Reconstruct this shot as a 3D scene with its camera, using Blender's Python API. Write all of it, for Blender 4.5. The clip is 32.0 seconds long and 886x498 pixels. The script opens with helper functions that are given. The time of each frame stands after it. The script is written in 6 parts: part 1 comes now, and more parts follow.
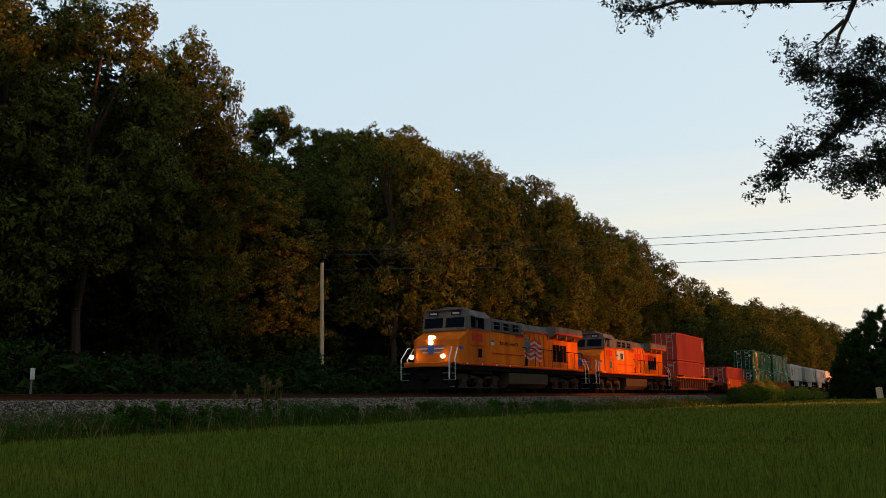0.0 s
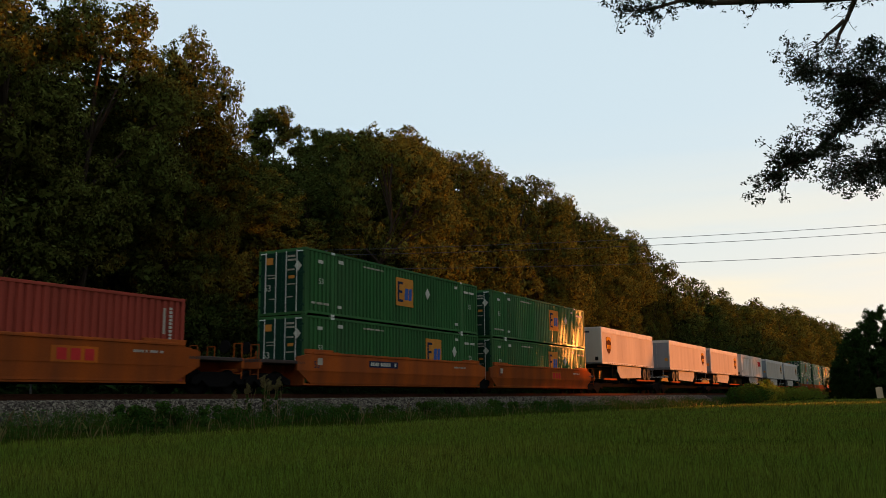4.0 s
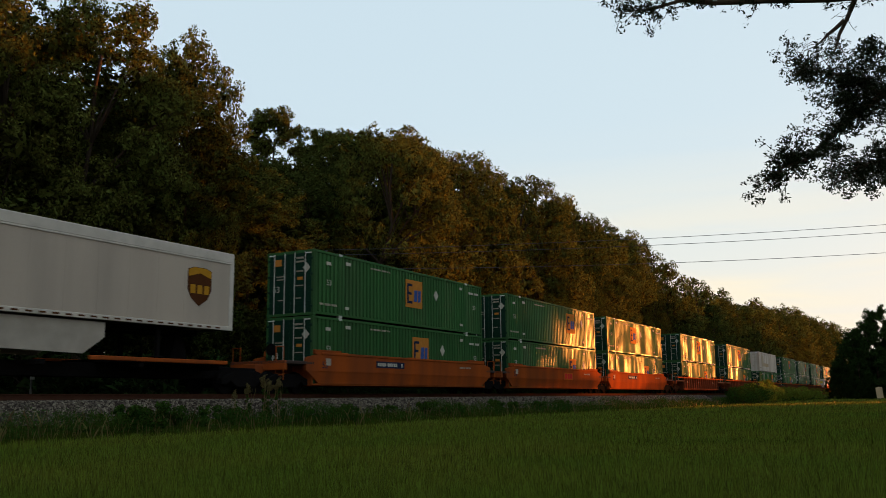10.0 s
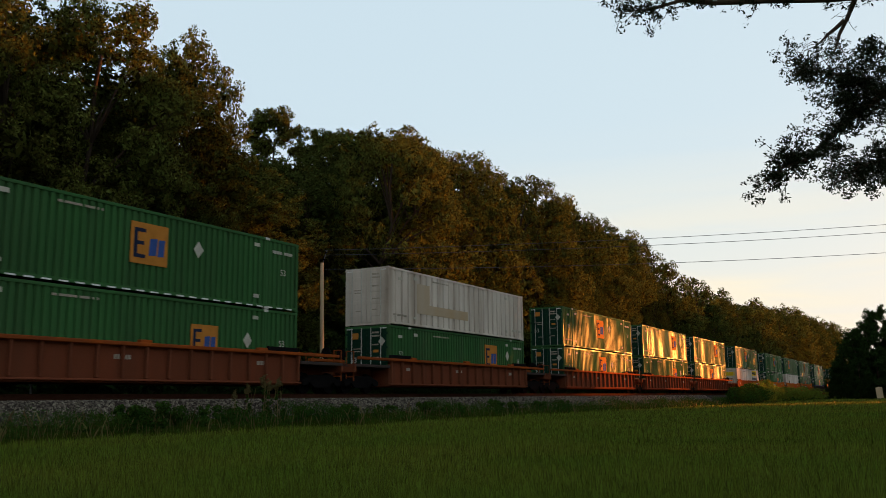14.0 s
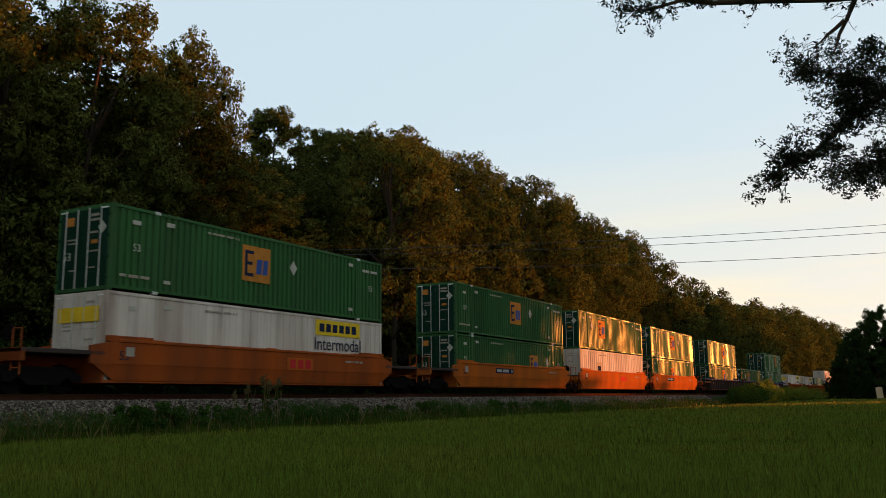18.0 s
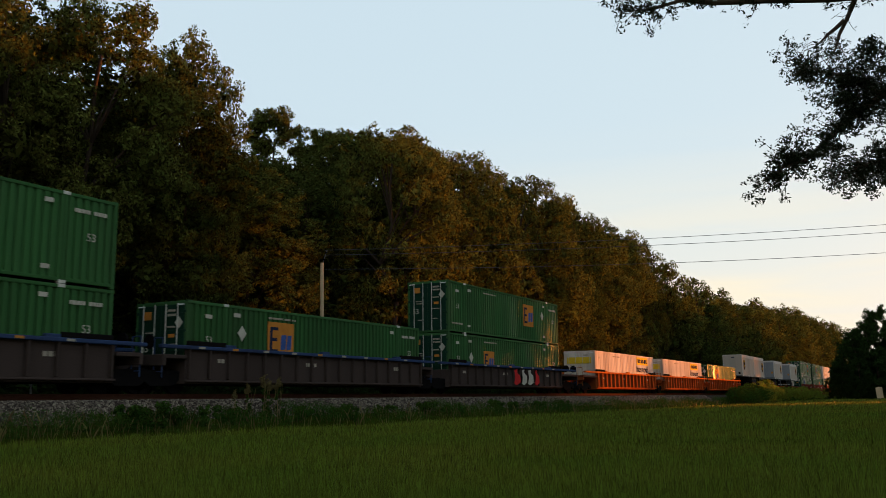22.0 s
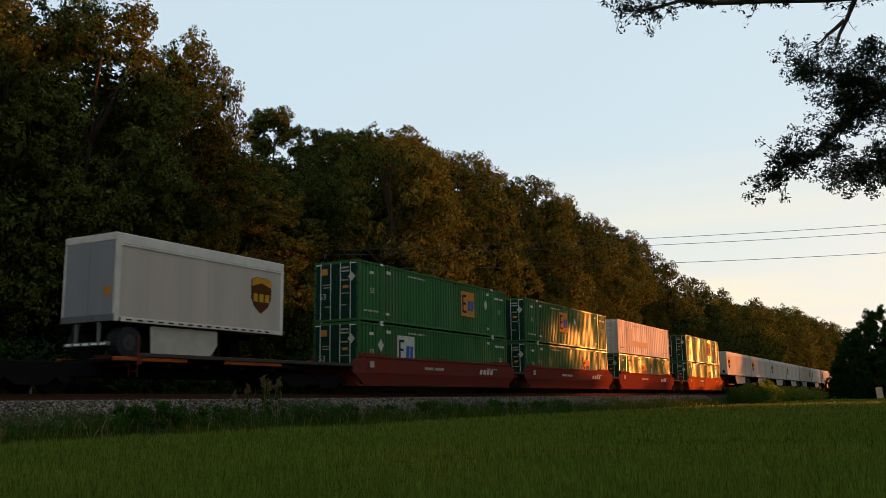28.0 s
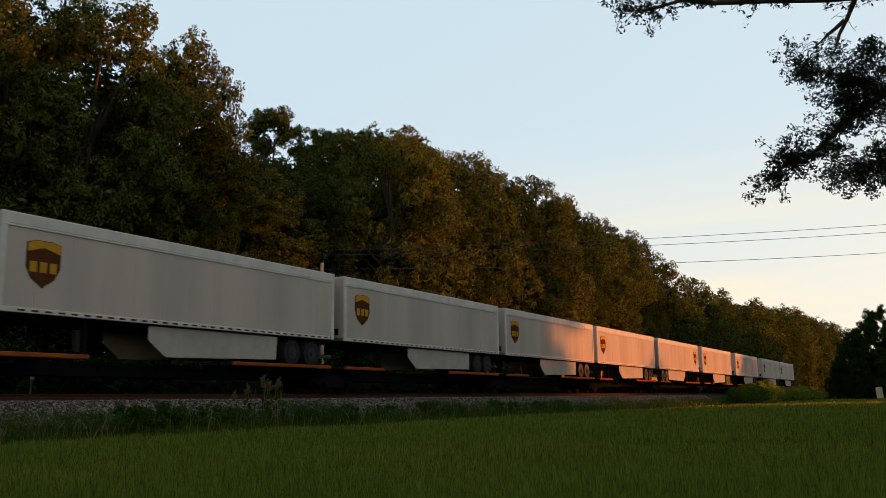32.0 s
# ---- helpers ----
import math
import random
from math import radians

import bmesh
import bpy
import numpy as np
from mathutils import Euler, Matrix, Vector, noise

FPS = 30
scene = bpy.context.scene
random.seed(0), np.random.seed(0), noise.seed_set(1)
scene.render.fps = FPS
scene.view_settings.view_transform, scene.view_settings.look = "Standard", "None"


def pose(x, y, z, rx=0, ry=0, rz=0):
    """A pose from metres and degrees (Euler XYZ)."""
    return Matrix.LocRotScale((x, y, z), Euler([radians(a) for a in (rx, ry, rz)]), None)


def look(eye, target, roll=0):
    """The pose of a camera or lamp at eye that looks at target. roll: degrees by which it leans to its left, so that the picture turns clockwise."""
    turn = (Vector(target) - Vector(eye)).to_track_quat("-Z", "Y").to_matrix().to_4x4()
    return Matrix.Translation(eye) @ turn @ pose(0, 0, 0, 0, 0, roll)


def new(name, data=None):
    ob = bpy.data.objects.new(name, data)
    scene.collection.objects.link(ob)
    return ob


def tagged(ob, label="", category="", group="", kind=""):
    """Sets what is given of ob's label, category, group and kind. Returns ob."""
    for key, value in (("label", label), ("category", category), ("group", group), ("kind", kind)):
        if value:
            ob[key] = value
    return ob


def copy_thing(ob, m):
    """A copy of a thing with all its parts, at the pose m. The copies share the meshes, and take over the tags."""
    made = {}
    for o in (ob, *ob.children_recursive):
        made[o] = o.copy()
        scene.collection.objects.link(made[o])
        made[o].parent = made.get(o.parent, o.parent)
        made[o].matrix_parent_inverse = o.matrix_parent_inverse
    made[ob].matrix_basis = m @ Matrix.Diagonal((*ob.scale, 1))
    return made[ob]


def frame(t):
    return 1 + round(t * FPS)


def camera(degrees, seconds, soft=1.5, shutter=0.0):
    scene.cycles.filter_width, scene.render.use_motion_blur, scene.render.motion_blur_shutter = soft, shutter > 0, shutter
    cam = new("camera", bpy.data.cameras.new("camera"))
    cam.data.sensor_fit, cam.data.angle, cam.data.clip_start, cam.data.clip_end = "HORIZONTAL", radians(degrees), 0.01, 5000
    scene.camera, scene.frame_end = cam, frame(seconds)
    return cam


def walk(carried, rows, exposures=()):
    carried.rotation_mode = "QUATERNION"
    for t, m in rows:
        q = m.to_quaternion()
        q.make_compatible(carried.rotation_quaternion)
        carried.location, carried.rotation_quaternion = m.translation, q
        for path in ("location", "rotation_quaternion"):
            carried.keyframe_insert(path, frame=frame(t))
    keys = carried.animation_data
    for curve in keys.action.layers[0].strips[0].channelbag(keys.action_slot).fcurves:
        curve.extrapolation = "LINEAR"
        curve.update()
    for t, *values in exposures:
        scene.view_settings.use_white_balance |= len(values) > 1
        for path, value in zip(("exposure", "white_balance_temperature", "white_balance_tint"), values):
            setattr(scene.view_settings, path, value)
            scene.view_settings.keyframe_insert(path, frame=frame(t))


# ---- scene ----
# World: metres, z = 0 at the rail tops, the track runs along Y, the train rolls towards -Y.
TRACK_X = -24.42
CAM_Z = -0.27
GROUND_Z = -1.24
TURN, TILT, LEAN = 29.13, 9.73, -0.64
cam = camera(53.85, 32.0, soft=0.6, shutter=0.1)
eye = (0.0, 0.0, CAM_Z)
aim = (-math.sin(radians(TURN)) * math.cos(radians(TILT)), math.cos(radians(TURN)) * math.cos(radians(TILT)),
       CAM_Z + math.sin(radians(TILT)))
STAND = look(eye, aim, LEAN)
EXPOSURE = 1.35
walk(cam, [(0.0, STAND), (32.0, STAND)], exposures=[(0.0, EXPOSURE), (32.0, EXPOSURE)])

# ---- light ----
SUN_AZ, SUN_EL = 25.0, 2.6          # degrees to the right of the track, above the horizon
world = bpy.data.worlds.new("world")
scene.world = world
world.use_nodes = True
wn = world.node_tree.nodes
sky = wn.new("ShaderNodeTexSky")
sky.sky_type = "NISHITA"
sky.sun_disc = False
sky.sun_elevation = radians(SUN_EL)
sky.sun_rotation = radians(SUN_AZ)
sky.air_density, sky.dust_density, sky.ozone_density = 1.0, 1.5, 1.0
wn["Background"].inputs[1].default_value = 0.05
# thin high haze over the whole sky
veil = wn.new("ShaderNodeMixRGB")
veil.blend_type = "ADD"
veil.inputs[0].default_value = 1.0
veil.inputs[2].default_value = (4.55, 5.68, 6.5, 1)
dim = wn.new("ShaderNodeMixRGB")
dim.blend_type = "MULTIPLY"
dim.inputs[0].default_value = 1.0
dim.inputs[2].default_value = (0.42, 0.31, 0.17, 1)
world.node_tree.links.new(sky.outputs[0], dim.inputs[1])
world.node_tree.links.new(dim.outputs[0], veil.inputs[1])
# long, thin evening clouds low over the whole horizon
way_out, split, stretch_out = wn.new("ShaderNodeTexCoord"), wn.new("ShaderNodeSeparateXYZ"), wn.new("ShaderNodeMapping")
stretch_out.inputs["Scale"].default_value = (1.6, 1.6, 17.0)
streaks = wn.new("ShaderNodeTexNoise")
streaks.inputs["Scale"].default_value, streaks.inputs["Detail"].default_value, streaks.inputs["Distortion"].default_value = 1.7, 6.0, 0.5
rows_ = wn.new("ShaderNodeMapRange")
rows_.interpolation_type = "SMOOTHSTEP"
rows_.inputs[1].default_value, rows_.inputs[2].default_value, rows_.inputs[3].default_value, rows_.inputs[4].default_value = 0.30, 0.62, 0.42, 1.0
low_sky = wn.new("ShaderNodeMapRange")
low_sky.interpolation_type = "SMOOTHSTEP"
low_sky.inputs[1].default_value, low_sky.inputs[2].default_value, low_sky.inputs[3].default_value, low_sky.inputs[4].default_value = 0.06, 0.31, 0.95, 0.0
cover = wn.new("ShaderNodeMath")
cover.operation = "MULTIPLY"
clouds = wn.new("ShaderNodeMixRGB")
clouds.inputs[2].default_value = (8.4, 7.3, 5.35, 1)
for a, b in ((way_out.outputs["Generated"], split.inputs[0]), (way_out.outputs["Generated"], stretch_out.inputs["Vector"]), (stretch_out.outputs[0], streaks.inputs["Vector"]),
             (streaks.outputs["Fac"], rows_.inputs[0]), (split.outputs[2], low_sky.inputs[0]), (rows_.outputs[0], cover.inputs[0]), (low_sky.outputs[0], cover.inputs[1]),
             (cover.outputs[0], clouds.inputs[0]), (veil.outputs[0], clouds.inputs[1]), (clouds.outputs[0], wn["Background"].inputs[0])):
    world.node_tree.links.new(a, b)

sun = new("sun", bpy.data.lights.new("sun", "SUN"))
sun.data.energy, sun.data.angle, sun.data.color = 4.8, radians(0.6), (1.0, 0.295, 0.052)
sun_way = Vector((math.sin(radians(SUN_AZ)) * math.cos(radians(SUN_EL)), math.cos(radians(SUN_AZ)) * math.cos(radians(SUN_EL)),
                  math.sin(radians(SUN_EL))))
sun.matrix_world = look((60.0, 190.0, 40.0), Vector((60.0, 190.0, 40.0)) - sun_way)


# ---- materials ----
def surface(name, color, rough=0.6, metal=0.0, vary=0.25, scale=3.0, fine=40.0, bump=0.1, stretch=(1, 1, 1), dirt=None,
            amount=0.35, each=0.0, island=0.0, trans=0.0, spec=0.5, warp=0.0):
    """A principled surface with stains at one scale, grain at another, and a fine relief."""
    m = bpy.data.materials.new(name)
    m.use_nodes = True
    n, l = m.node_tree.nodes, m.node_tree.links
    p = n["Principled BSDF"]
    p.inputs["Roughness"].default_value, p.inputs["Metallic"].default_value = rough, metal
    if isinstance(spec, tuple):     # gloss that differs from sheet to sheet
        own_gloss, gloss = n.new("ShaderNodeObjectInfo"), n.new("ShaderNodeMapRange")
        gloss.inputs[3].default_value, gloss.inputs[4].default_value = spec
        l.new(own_gloss.outputs["Random"], gloss.inputs[0])
        l.new(gloss.outputs[0], p.inputs["Specular IOR Level"])
    else:
        p.inputs["Specular IOR Level"].default_value = spec
    tc, mp = n.new("ShaderNodeTexCoord"), n.new("ShaderNodeMapping")
    mp.inputs["Scale"].default_value = stretch
    l.new(tc.outputs["Object"], mp.inputs["Vector"])
    big, small = n.new("ShaderNodeTexNoise"), n.new("ShaderNodeTexNoise")
    big.inputs["Scale"].default_value, small.inputs["Scale"].default_value = scale, fine
    big.inputs["Detail"].default_value, small.inputs["Detail"].default_value = 5, 3
    l.new(mp.outputs[0], big.inputs["Vector"])
    l.new(tc.outputs["Object"], small.inputs["Vector"])
    ramp = n.new("ShaderNodeMapRange")
    ramp.inputs[1].default_value, ramp.inputs[2].default_value = 0.35, 0.72
    ramp.inputs[3].default_value, ramp.inputs[4].default_value = 0.0, amount
    l.new(big.outputs["Fac"], ramp.inputs[0])
    mix = n.new("ShaderNodeMixRGB")
    mix.inputs[1].default_value = (*color, 1)
    mix.inputs[2].default_value = (*(dirt or [c * 0.45 for c in color]), 1)
    l.new(ramp.outputs[0], mix.inputs[0])
    hsv = n.new("ShaderNodeHueSaturation")
    l.new(mix.outputs[0], hsv.inputs["Color"])
    val = n.new("ShaderNodeMapRange")
    val.inputs[1].default_value, val.inputs[2].default_value = 0.25, 0.75
    val.inputs[3].default_value, val.inputs[4].default_value = 1 - vary, 1 + vary
    l.new(small.outputs["Fac"], val.inputs[0])
    last = val.outputs[0]
    if each or island:
        src = n.new("ShaderNodeObjectInfo").outputs["Random"] if each else n.new("ShaderNodeNewGeometry").outputs["Random Per Island"]
        r = n.new("ShaderNodeMapRange")
        k = each or island
        r.inputs[3].default_value, r.inputs[4].default_value = 1 - k, 1 + k
        l.new(src, r.inputs[0])
        mul = n.new("ShaderNodeMath")
        mul.operation = "MULTIPLY"
        l.new(last, mul.inputs[0])
        l.new(r.outputs[0], mul.inputs[1])
        last = mul.outputs[0]
        if island:
            h = n.new("ShaderNodeMapRange")
            h.inputs[3].default_value, h.inputs[4].default_value = 0.47, 0.53
            l.new(src, h.inputs[0])
            l.new(h.outputs[0], hsv.inputs["Hue"])
    l.new(last, hsv.inputs["Value"])
    l.new(hsv.outputs[0], p.inputs["Base Color"])
    if bump:
        b = n.new("ShaderNodeBump")
        b.inputs["Strength"].default_value, b.inputs["Distance"].default_value = bump, 0.02
        l.new(small.outputs["Fac"], b.inputs["Height"])
        if warp:
            panel = n.new("ShaderNodeBump")
            panel.inputs["Strength"].default_value, panel.inputs["Distance"].default_value = 1.0, warp
            sheet, own, span = n.new("ShaderNodeTexNoise"), n.new("ShaderNodeObjectInfo"), n.new("ShaderNodeMapping")
            sheet.noise_dimensions = "4D"
            sheet.inputs["Scale"].default_value, sheet.inputs["Detail"].default_value = 0.42, 0.6
            span.inputs["Scale"].default_value = (1, 1, 0.4)
            turn = n.new("ShaderNodeMath")
            turn.operation = "MULTIPLY"
            turn.inputs[1].default_value = 30.0
            l.new(own.outputs["Random"], turn.inputs[0])
            l.new(turn.outputs[0], sheet.inputs["W"])
            l.new(tc.outputs["Object"], span.inputs["Vector"])
            l.new(span.outputs[0], sheet.inputs["Vector"])
            l.new(sheet.outputs["Fac"], panel.inputs["Height"])
            l.new(panel.outputs[0], b.inputs["Normal"])
        l.new(b.outputs[0], p.inputs["Normal"])
    if trans:
        tr, ms = n.new("ShaderNodeBsdfTranslucent"), n.new("ShaderNodeMixShader")
        ms.inputs[0].default_value = trans
        l.new(hsv.outputs[0], tr.inputs["Color"])
        l.new(p.outputs[0], ms.inputs[1])
        l.new(tr.outputs[0], ms.inputs[2])
        l.new(ms.outputs[0], n["Material Output"].inputs["Surface"])
    return m


def glow(name, color, strength):
    m = bpy.data.materials.new(name)
    m.use_nodes = True
    p = m.node_tree.nodes["Principled BSDF"]
    p.inputs["Base Color"].default_value = (*color, 1)
    p.inputs["Emission Color"].default_value = (*color, 1)
    p.inputs["Emission Strength"].default_value = strength
    return m


UP_DOWN = (1, 1, 0.12)
GREEN = surface("green_paint", (0.036, 0.105, 0.034), 0.24, 0, 0.12, 1.2, 60, 0.02, UP_DOWN, (0.035, 0.058, 0.028), 0.6, each=0.12, spec=(0.0006, 0.0064), warp=0.55)
WHITE = surface("white_paint", (0.62, 0.53, 0.45), 0.6, 0, 0.08, 1.3, 50, 0.03, UP_DOWN, (0.17, 0.105, 0.065), 0.62, each=0.05, spec=0.0)
RED = surface("red_oxide_paint", (0.27, 0.048, 0.032), 0.6, 0, 0.12, 1.0, 50, 0.03, UP_DOWN, (0.12, 0.03, 0.02), 0.5, spec=0.0)
# doors of the green containers: shade of the end face put into the green
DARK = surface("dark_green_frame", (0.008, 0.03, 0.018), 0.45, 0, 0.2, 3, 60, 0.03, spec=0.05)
STEEL = surface("grey_steel", (0.13, 0.125, 0.12), 0.6, 0.0, 0.2, 5, 60, 0.05, spec=0.0)
CAST = surface("pale_casting", (0.50, 0.48, 0.42), 0.5, 0.0, 0.2, 6, 60, 0.05, spec=0.0)
SILVER = surface("aluminium_skin", (0.43, 0.35, 0.285), 0.6, 0, 0.05, 0.7, 50, 0.02, UP_DOWN, (0.25, 0.21, 0.18), 0.5, each=0.05, spec=0.0)
SILVER_TRIM = surface("aluminium_rail", (0.52, 0.46, 0.40), 0.6, 0, 0.08, 2, 50, 0.02, spec=0.0)
HUB = surface("wheel_hub", (0.045, 0.042, 0.04), 0.6, 0.0, 0.1, 3, 50, 0.02, spec=0.0)
REAR_DOOR = surface("rear_door_grey", (0.22, 0.215, 0.22), 0.6, 0, 0.06, 1, 50, 0.02, UP_DOWN, spec=0.0)
SKIRT = surface("skirt_panel", (0.36, 0.31, 0.26), 0.6, 0, 0.08, 2, 50, 0.03, spec=0.0)
BLACK = surface("black_running_gear", (0.009, 0.008, 0.008), 0.6, 0.0, 0.35, 5, 60, 0.1, spec=0.0)
RUBBER = surface("tyre_rubber", (0.02, 0.02, 0.02), 0.8, 0, 0.3, 6, 60, 0.1, spec=0.05)
RUST_WELL = surface("rust_brown_paint", (0.16, 0.045, 0.022), 0.6, 0, 0.2, 1.2, 40, 0.08, UP_DOWN, (0.09, 0.035, 0.02), 0.6, each=0.15, spec=0.0)
ORANGE_WELL = surface("orange_paint", (0.29, 0.062, 0.012), 0.6, 0, 0.14, 0.8, 40, 0.05, UP_DOWN, (0.10, 0.035, 0.018), 0.75, each=0.12, spec=0.0)
AMBER_WELL = surface("amber_paint", (0.42, 0.098, 0.013), 0.6, 0, 0.12, 0.8, 40, 0.05, UP_DOWN, (0.15, 0.055, 0.02), 0.7, each=0.08, spec=0.0)
MAROON_WELL = surface("maroon_paint", (0.12, 0.022, 0.014), 0.6, 0, 0.14, 0.8, 40, 0.05, UP_DOWN, (0.08, 0.03, 0.025), 0.5, each=0.1, spec=0.0)
BLUE_WELL = surface("dark_blue_paint", (0.03, 0.05, 0.11), 0.5, 0, 0.2, 1, 40, 0.06, UP_DOWN, (0.02, 0.02, 0.03), 0.5, spec=0.0)
DARK_BROWN_WELL = surface("sooty_brown_paint", (0.055, 0.04, 0.035), 0.6, 0, 0.25, 1, 40, 0.06, UP_DOWN, spec=0.0)
LOCO_YELLOW = surface("locomotive_yellow", (0.60, 0.128, 0.011), 0.55, 0, 0.10, 0.9, 40, 0.03, UP_DOWN, (0.20, 0.048, 0.010), 0.85, spec=0.0)
LOCO_GREY = surface("locomotive_grey", (0.118, 0.106, 0.096), 0.5, 0, 0.16, 1.5, 40, 0.04, UP_DOWN, (0.045, 0.036, 0.03), 0.8, spec=0.0)
LOCO_TANK = surface("tank_grey", (0.066, 0.044, 0.028), 0.5, 0.0, 0.12, 1.5, 40, 0.05, UP_DOWN, spec=0.0)
LOCO_TRUCK = surface("grimy_truck_brown", (0.045, 0.030, 0.021), 0.7, 0, 0.25, 3, 40, 0.1, spec=0.0)
LOCO_RED = surface("red_stripe", (0.45, 0.03, 0.02), 0.4, 0, 0.1, spec=0.0)
GLASS = surface("dark_window_glass", (0.005, 0.008, 0.013), 0.06, 0, 0.02, bump=0, spec=0.02)
HANDRAIL = surface("white_handrail", (0.6, 0.58, 0.52), 0.5, 0.0, 0.1, spec=0.0)
DECAL_ORANGE = surface("orange_decal", (0.46, 0.18, 0.035), 0.5, 0, 0.06, bump=0, spec=0.0)
DECAL_NAVY = surface("navy_decal", (0.02, 0.025, 0.05), 0.5, 0, 0.06, bump=0, spec=0.0)
DECAL_BLUE = surface("blue_decal", (0.045, 0.085, 0.26), 0.5, 0, 0.06, bump=0, spec=0.0)
DECAL_PALE = surface("pale_decal", (0.43, 0.395, 0.33), 0.5, 0, 0.1, bump=0, spec=0.0)
DECAL_YELLOW = surface("yellow_decal", (0.72, 0.47, 0.03), 0.5, 0, 0.06, bump=0, spec=0.0)
DECAL_BROWN = surface("brown_shield", (0.075, 0.028, 0.012), 0.4, 0, 0.06, bump=0, spec=0.0)
DECAL_GOLD = surface("gold_decal", (0.42, 0.20, 0.02), 0.4, 0, 0.06, bump=0, spec=0.0)
DECAL_RED = surface("red_decal", (0.45, 0.03, 0.03), 0.5, 0, 0.06, bump=0, spec=0.0)
DECAL_TAN = surface("tan_faded_decal", (0.40, 0.28, 0.17), 0.6, 0, 0.1, 1.0, 50, 0, UP_DOWN, (0.42, 0.36, 0.29), 0.6, spec=0.0)
DECAL_DULL = surface("dull_stencil", (0.34, 0.29, 0.23), 0.6, 0, 0.2, bump=0, spec=0.0)
TAPE = surface("reflective_tape", (0.75, 0.74, 0.70), 0.4, 0, 0.06, bump=0, spec=0.0)
LAMP = glow("headlight_glow", (1.0, 0.80, 0.50), 9.0)
LAMP_SIGNAL = glow("signal_glow", (1.0, 0.96, 0.88), 4.0)
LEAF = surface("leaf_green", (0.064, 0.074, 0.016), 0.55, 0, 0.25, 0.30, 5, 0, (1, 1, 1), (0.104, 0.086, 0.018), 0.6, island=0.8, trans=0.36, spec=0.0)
# darker copy of leaf_green; puts shade into the colour of the rows behind
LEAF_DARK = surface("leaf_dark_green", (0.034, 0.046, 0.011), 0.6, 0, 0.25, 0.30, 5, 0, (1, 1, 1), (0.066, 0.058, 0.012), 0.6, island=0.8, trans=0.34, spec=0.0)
# darkened leaf: shade of the low wood and far clump put into colour
LEAF_SHADED = surface("evergreen_leaf", (0.018, 0.032, 0.008), 0.7, 0, 0.2, 0.35, 6, 0, island=0.5, trans=0.06, spec=0.0)
LEAF_BRUSH = surface("brush_leaf", (0.024, 0.056, 0.009), 0.6, 0, 0.2, 0.5, 6, 0, (1, 1, 1), (0.055, 0.070, 0.012), 0.6, island=0.6, trans=0.25, spec=0.0)
# brighter brush leaf with the low sunlight put into its colour
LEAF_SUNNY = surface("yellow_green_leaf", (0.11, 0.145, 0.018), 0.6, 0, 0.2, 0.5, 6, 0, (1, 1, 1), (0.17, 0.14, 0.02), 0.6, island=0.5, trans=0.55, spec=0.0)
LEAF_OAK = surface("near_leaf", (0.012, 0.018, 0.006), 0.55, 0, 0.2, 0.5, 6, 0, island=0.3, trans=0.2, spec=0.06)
BARK = surface("bark", (0.05, 0.036, 0.026), 0.9, 0, 0.35, 3, 25, 0.5, (1, 1, 0.2), spec=0.0)
POLE_WOOD = surface("weathered_pole_wood", (0.46, 0.33, 0.20), 0.85, 0, 0.2, 3, 30, 0.3, (1, 1, 0.06), spec=0.05)
BLADE = surface("grass_blade", (0.084, 0.113, 0.012), 0.6, 0, 0.2, 0.25, 8, 0, (1, 1, 1), (0.125, 0.125, 0.016), 0.8, island=0.75, trans=0.3, spec=0.06)
STALK = surface("dry_stalk", (0.12, 0.09, 0.035), 0.7, 0, 0.15, 0.25, 8, 0, island=0.3, trans=0.2, spec=0.06)
# earth kept below the blade colour, carrying the shade between the blades
EARTH = surface("grassy_earth", (0.020, 0.028, 0.003), 0.9, 0, 0.35, 0.15, 14, 0.6, (1, 1, 1), (0.028, 0.031, 0.004), 0.8, spec=0.0)
# bed darker than its stones: shade of the gaps put into the colour
BALLAST = surface("ballast_bed", (0.035, 0.028, 0.023), 0.9, 0, 0.45, 1.2, 16, 1.0, (1, 1, 1), (0.03, 0.024, 0.019), 0.6, spec=0.0)
STONE = surface("ballast_stone", (0.135, 0.110, 0.088), 0.85, 0, 0.25, 2, 30, 0.3, island=0.7, spec=0.0)
RAIL = surface("rusty_rail", (0.055, 0.024, 0.015), 0.85, 0, 0.25, 3, 50, 0.1, spec=0.0)
TIE = surface("creosoted_timber", (0.07, 0.05, 0.038), 0.9, 0, 0.3, 3, 30, 0.3, spec=0.0)
WIRE = surface("cable_black", (0.03, 0.03, 0.032), 0.6, 0.2, 0.1, bump=0)


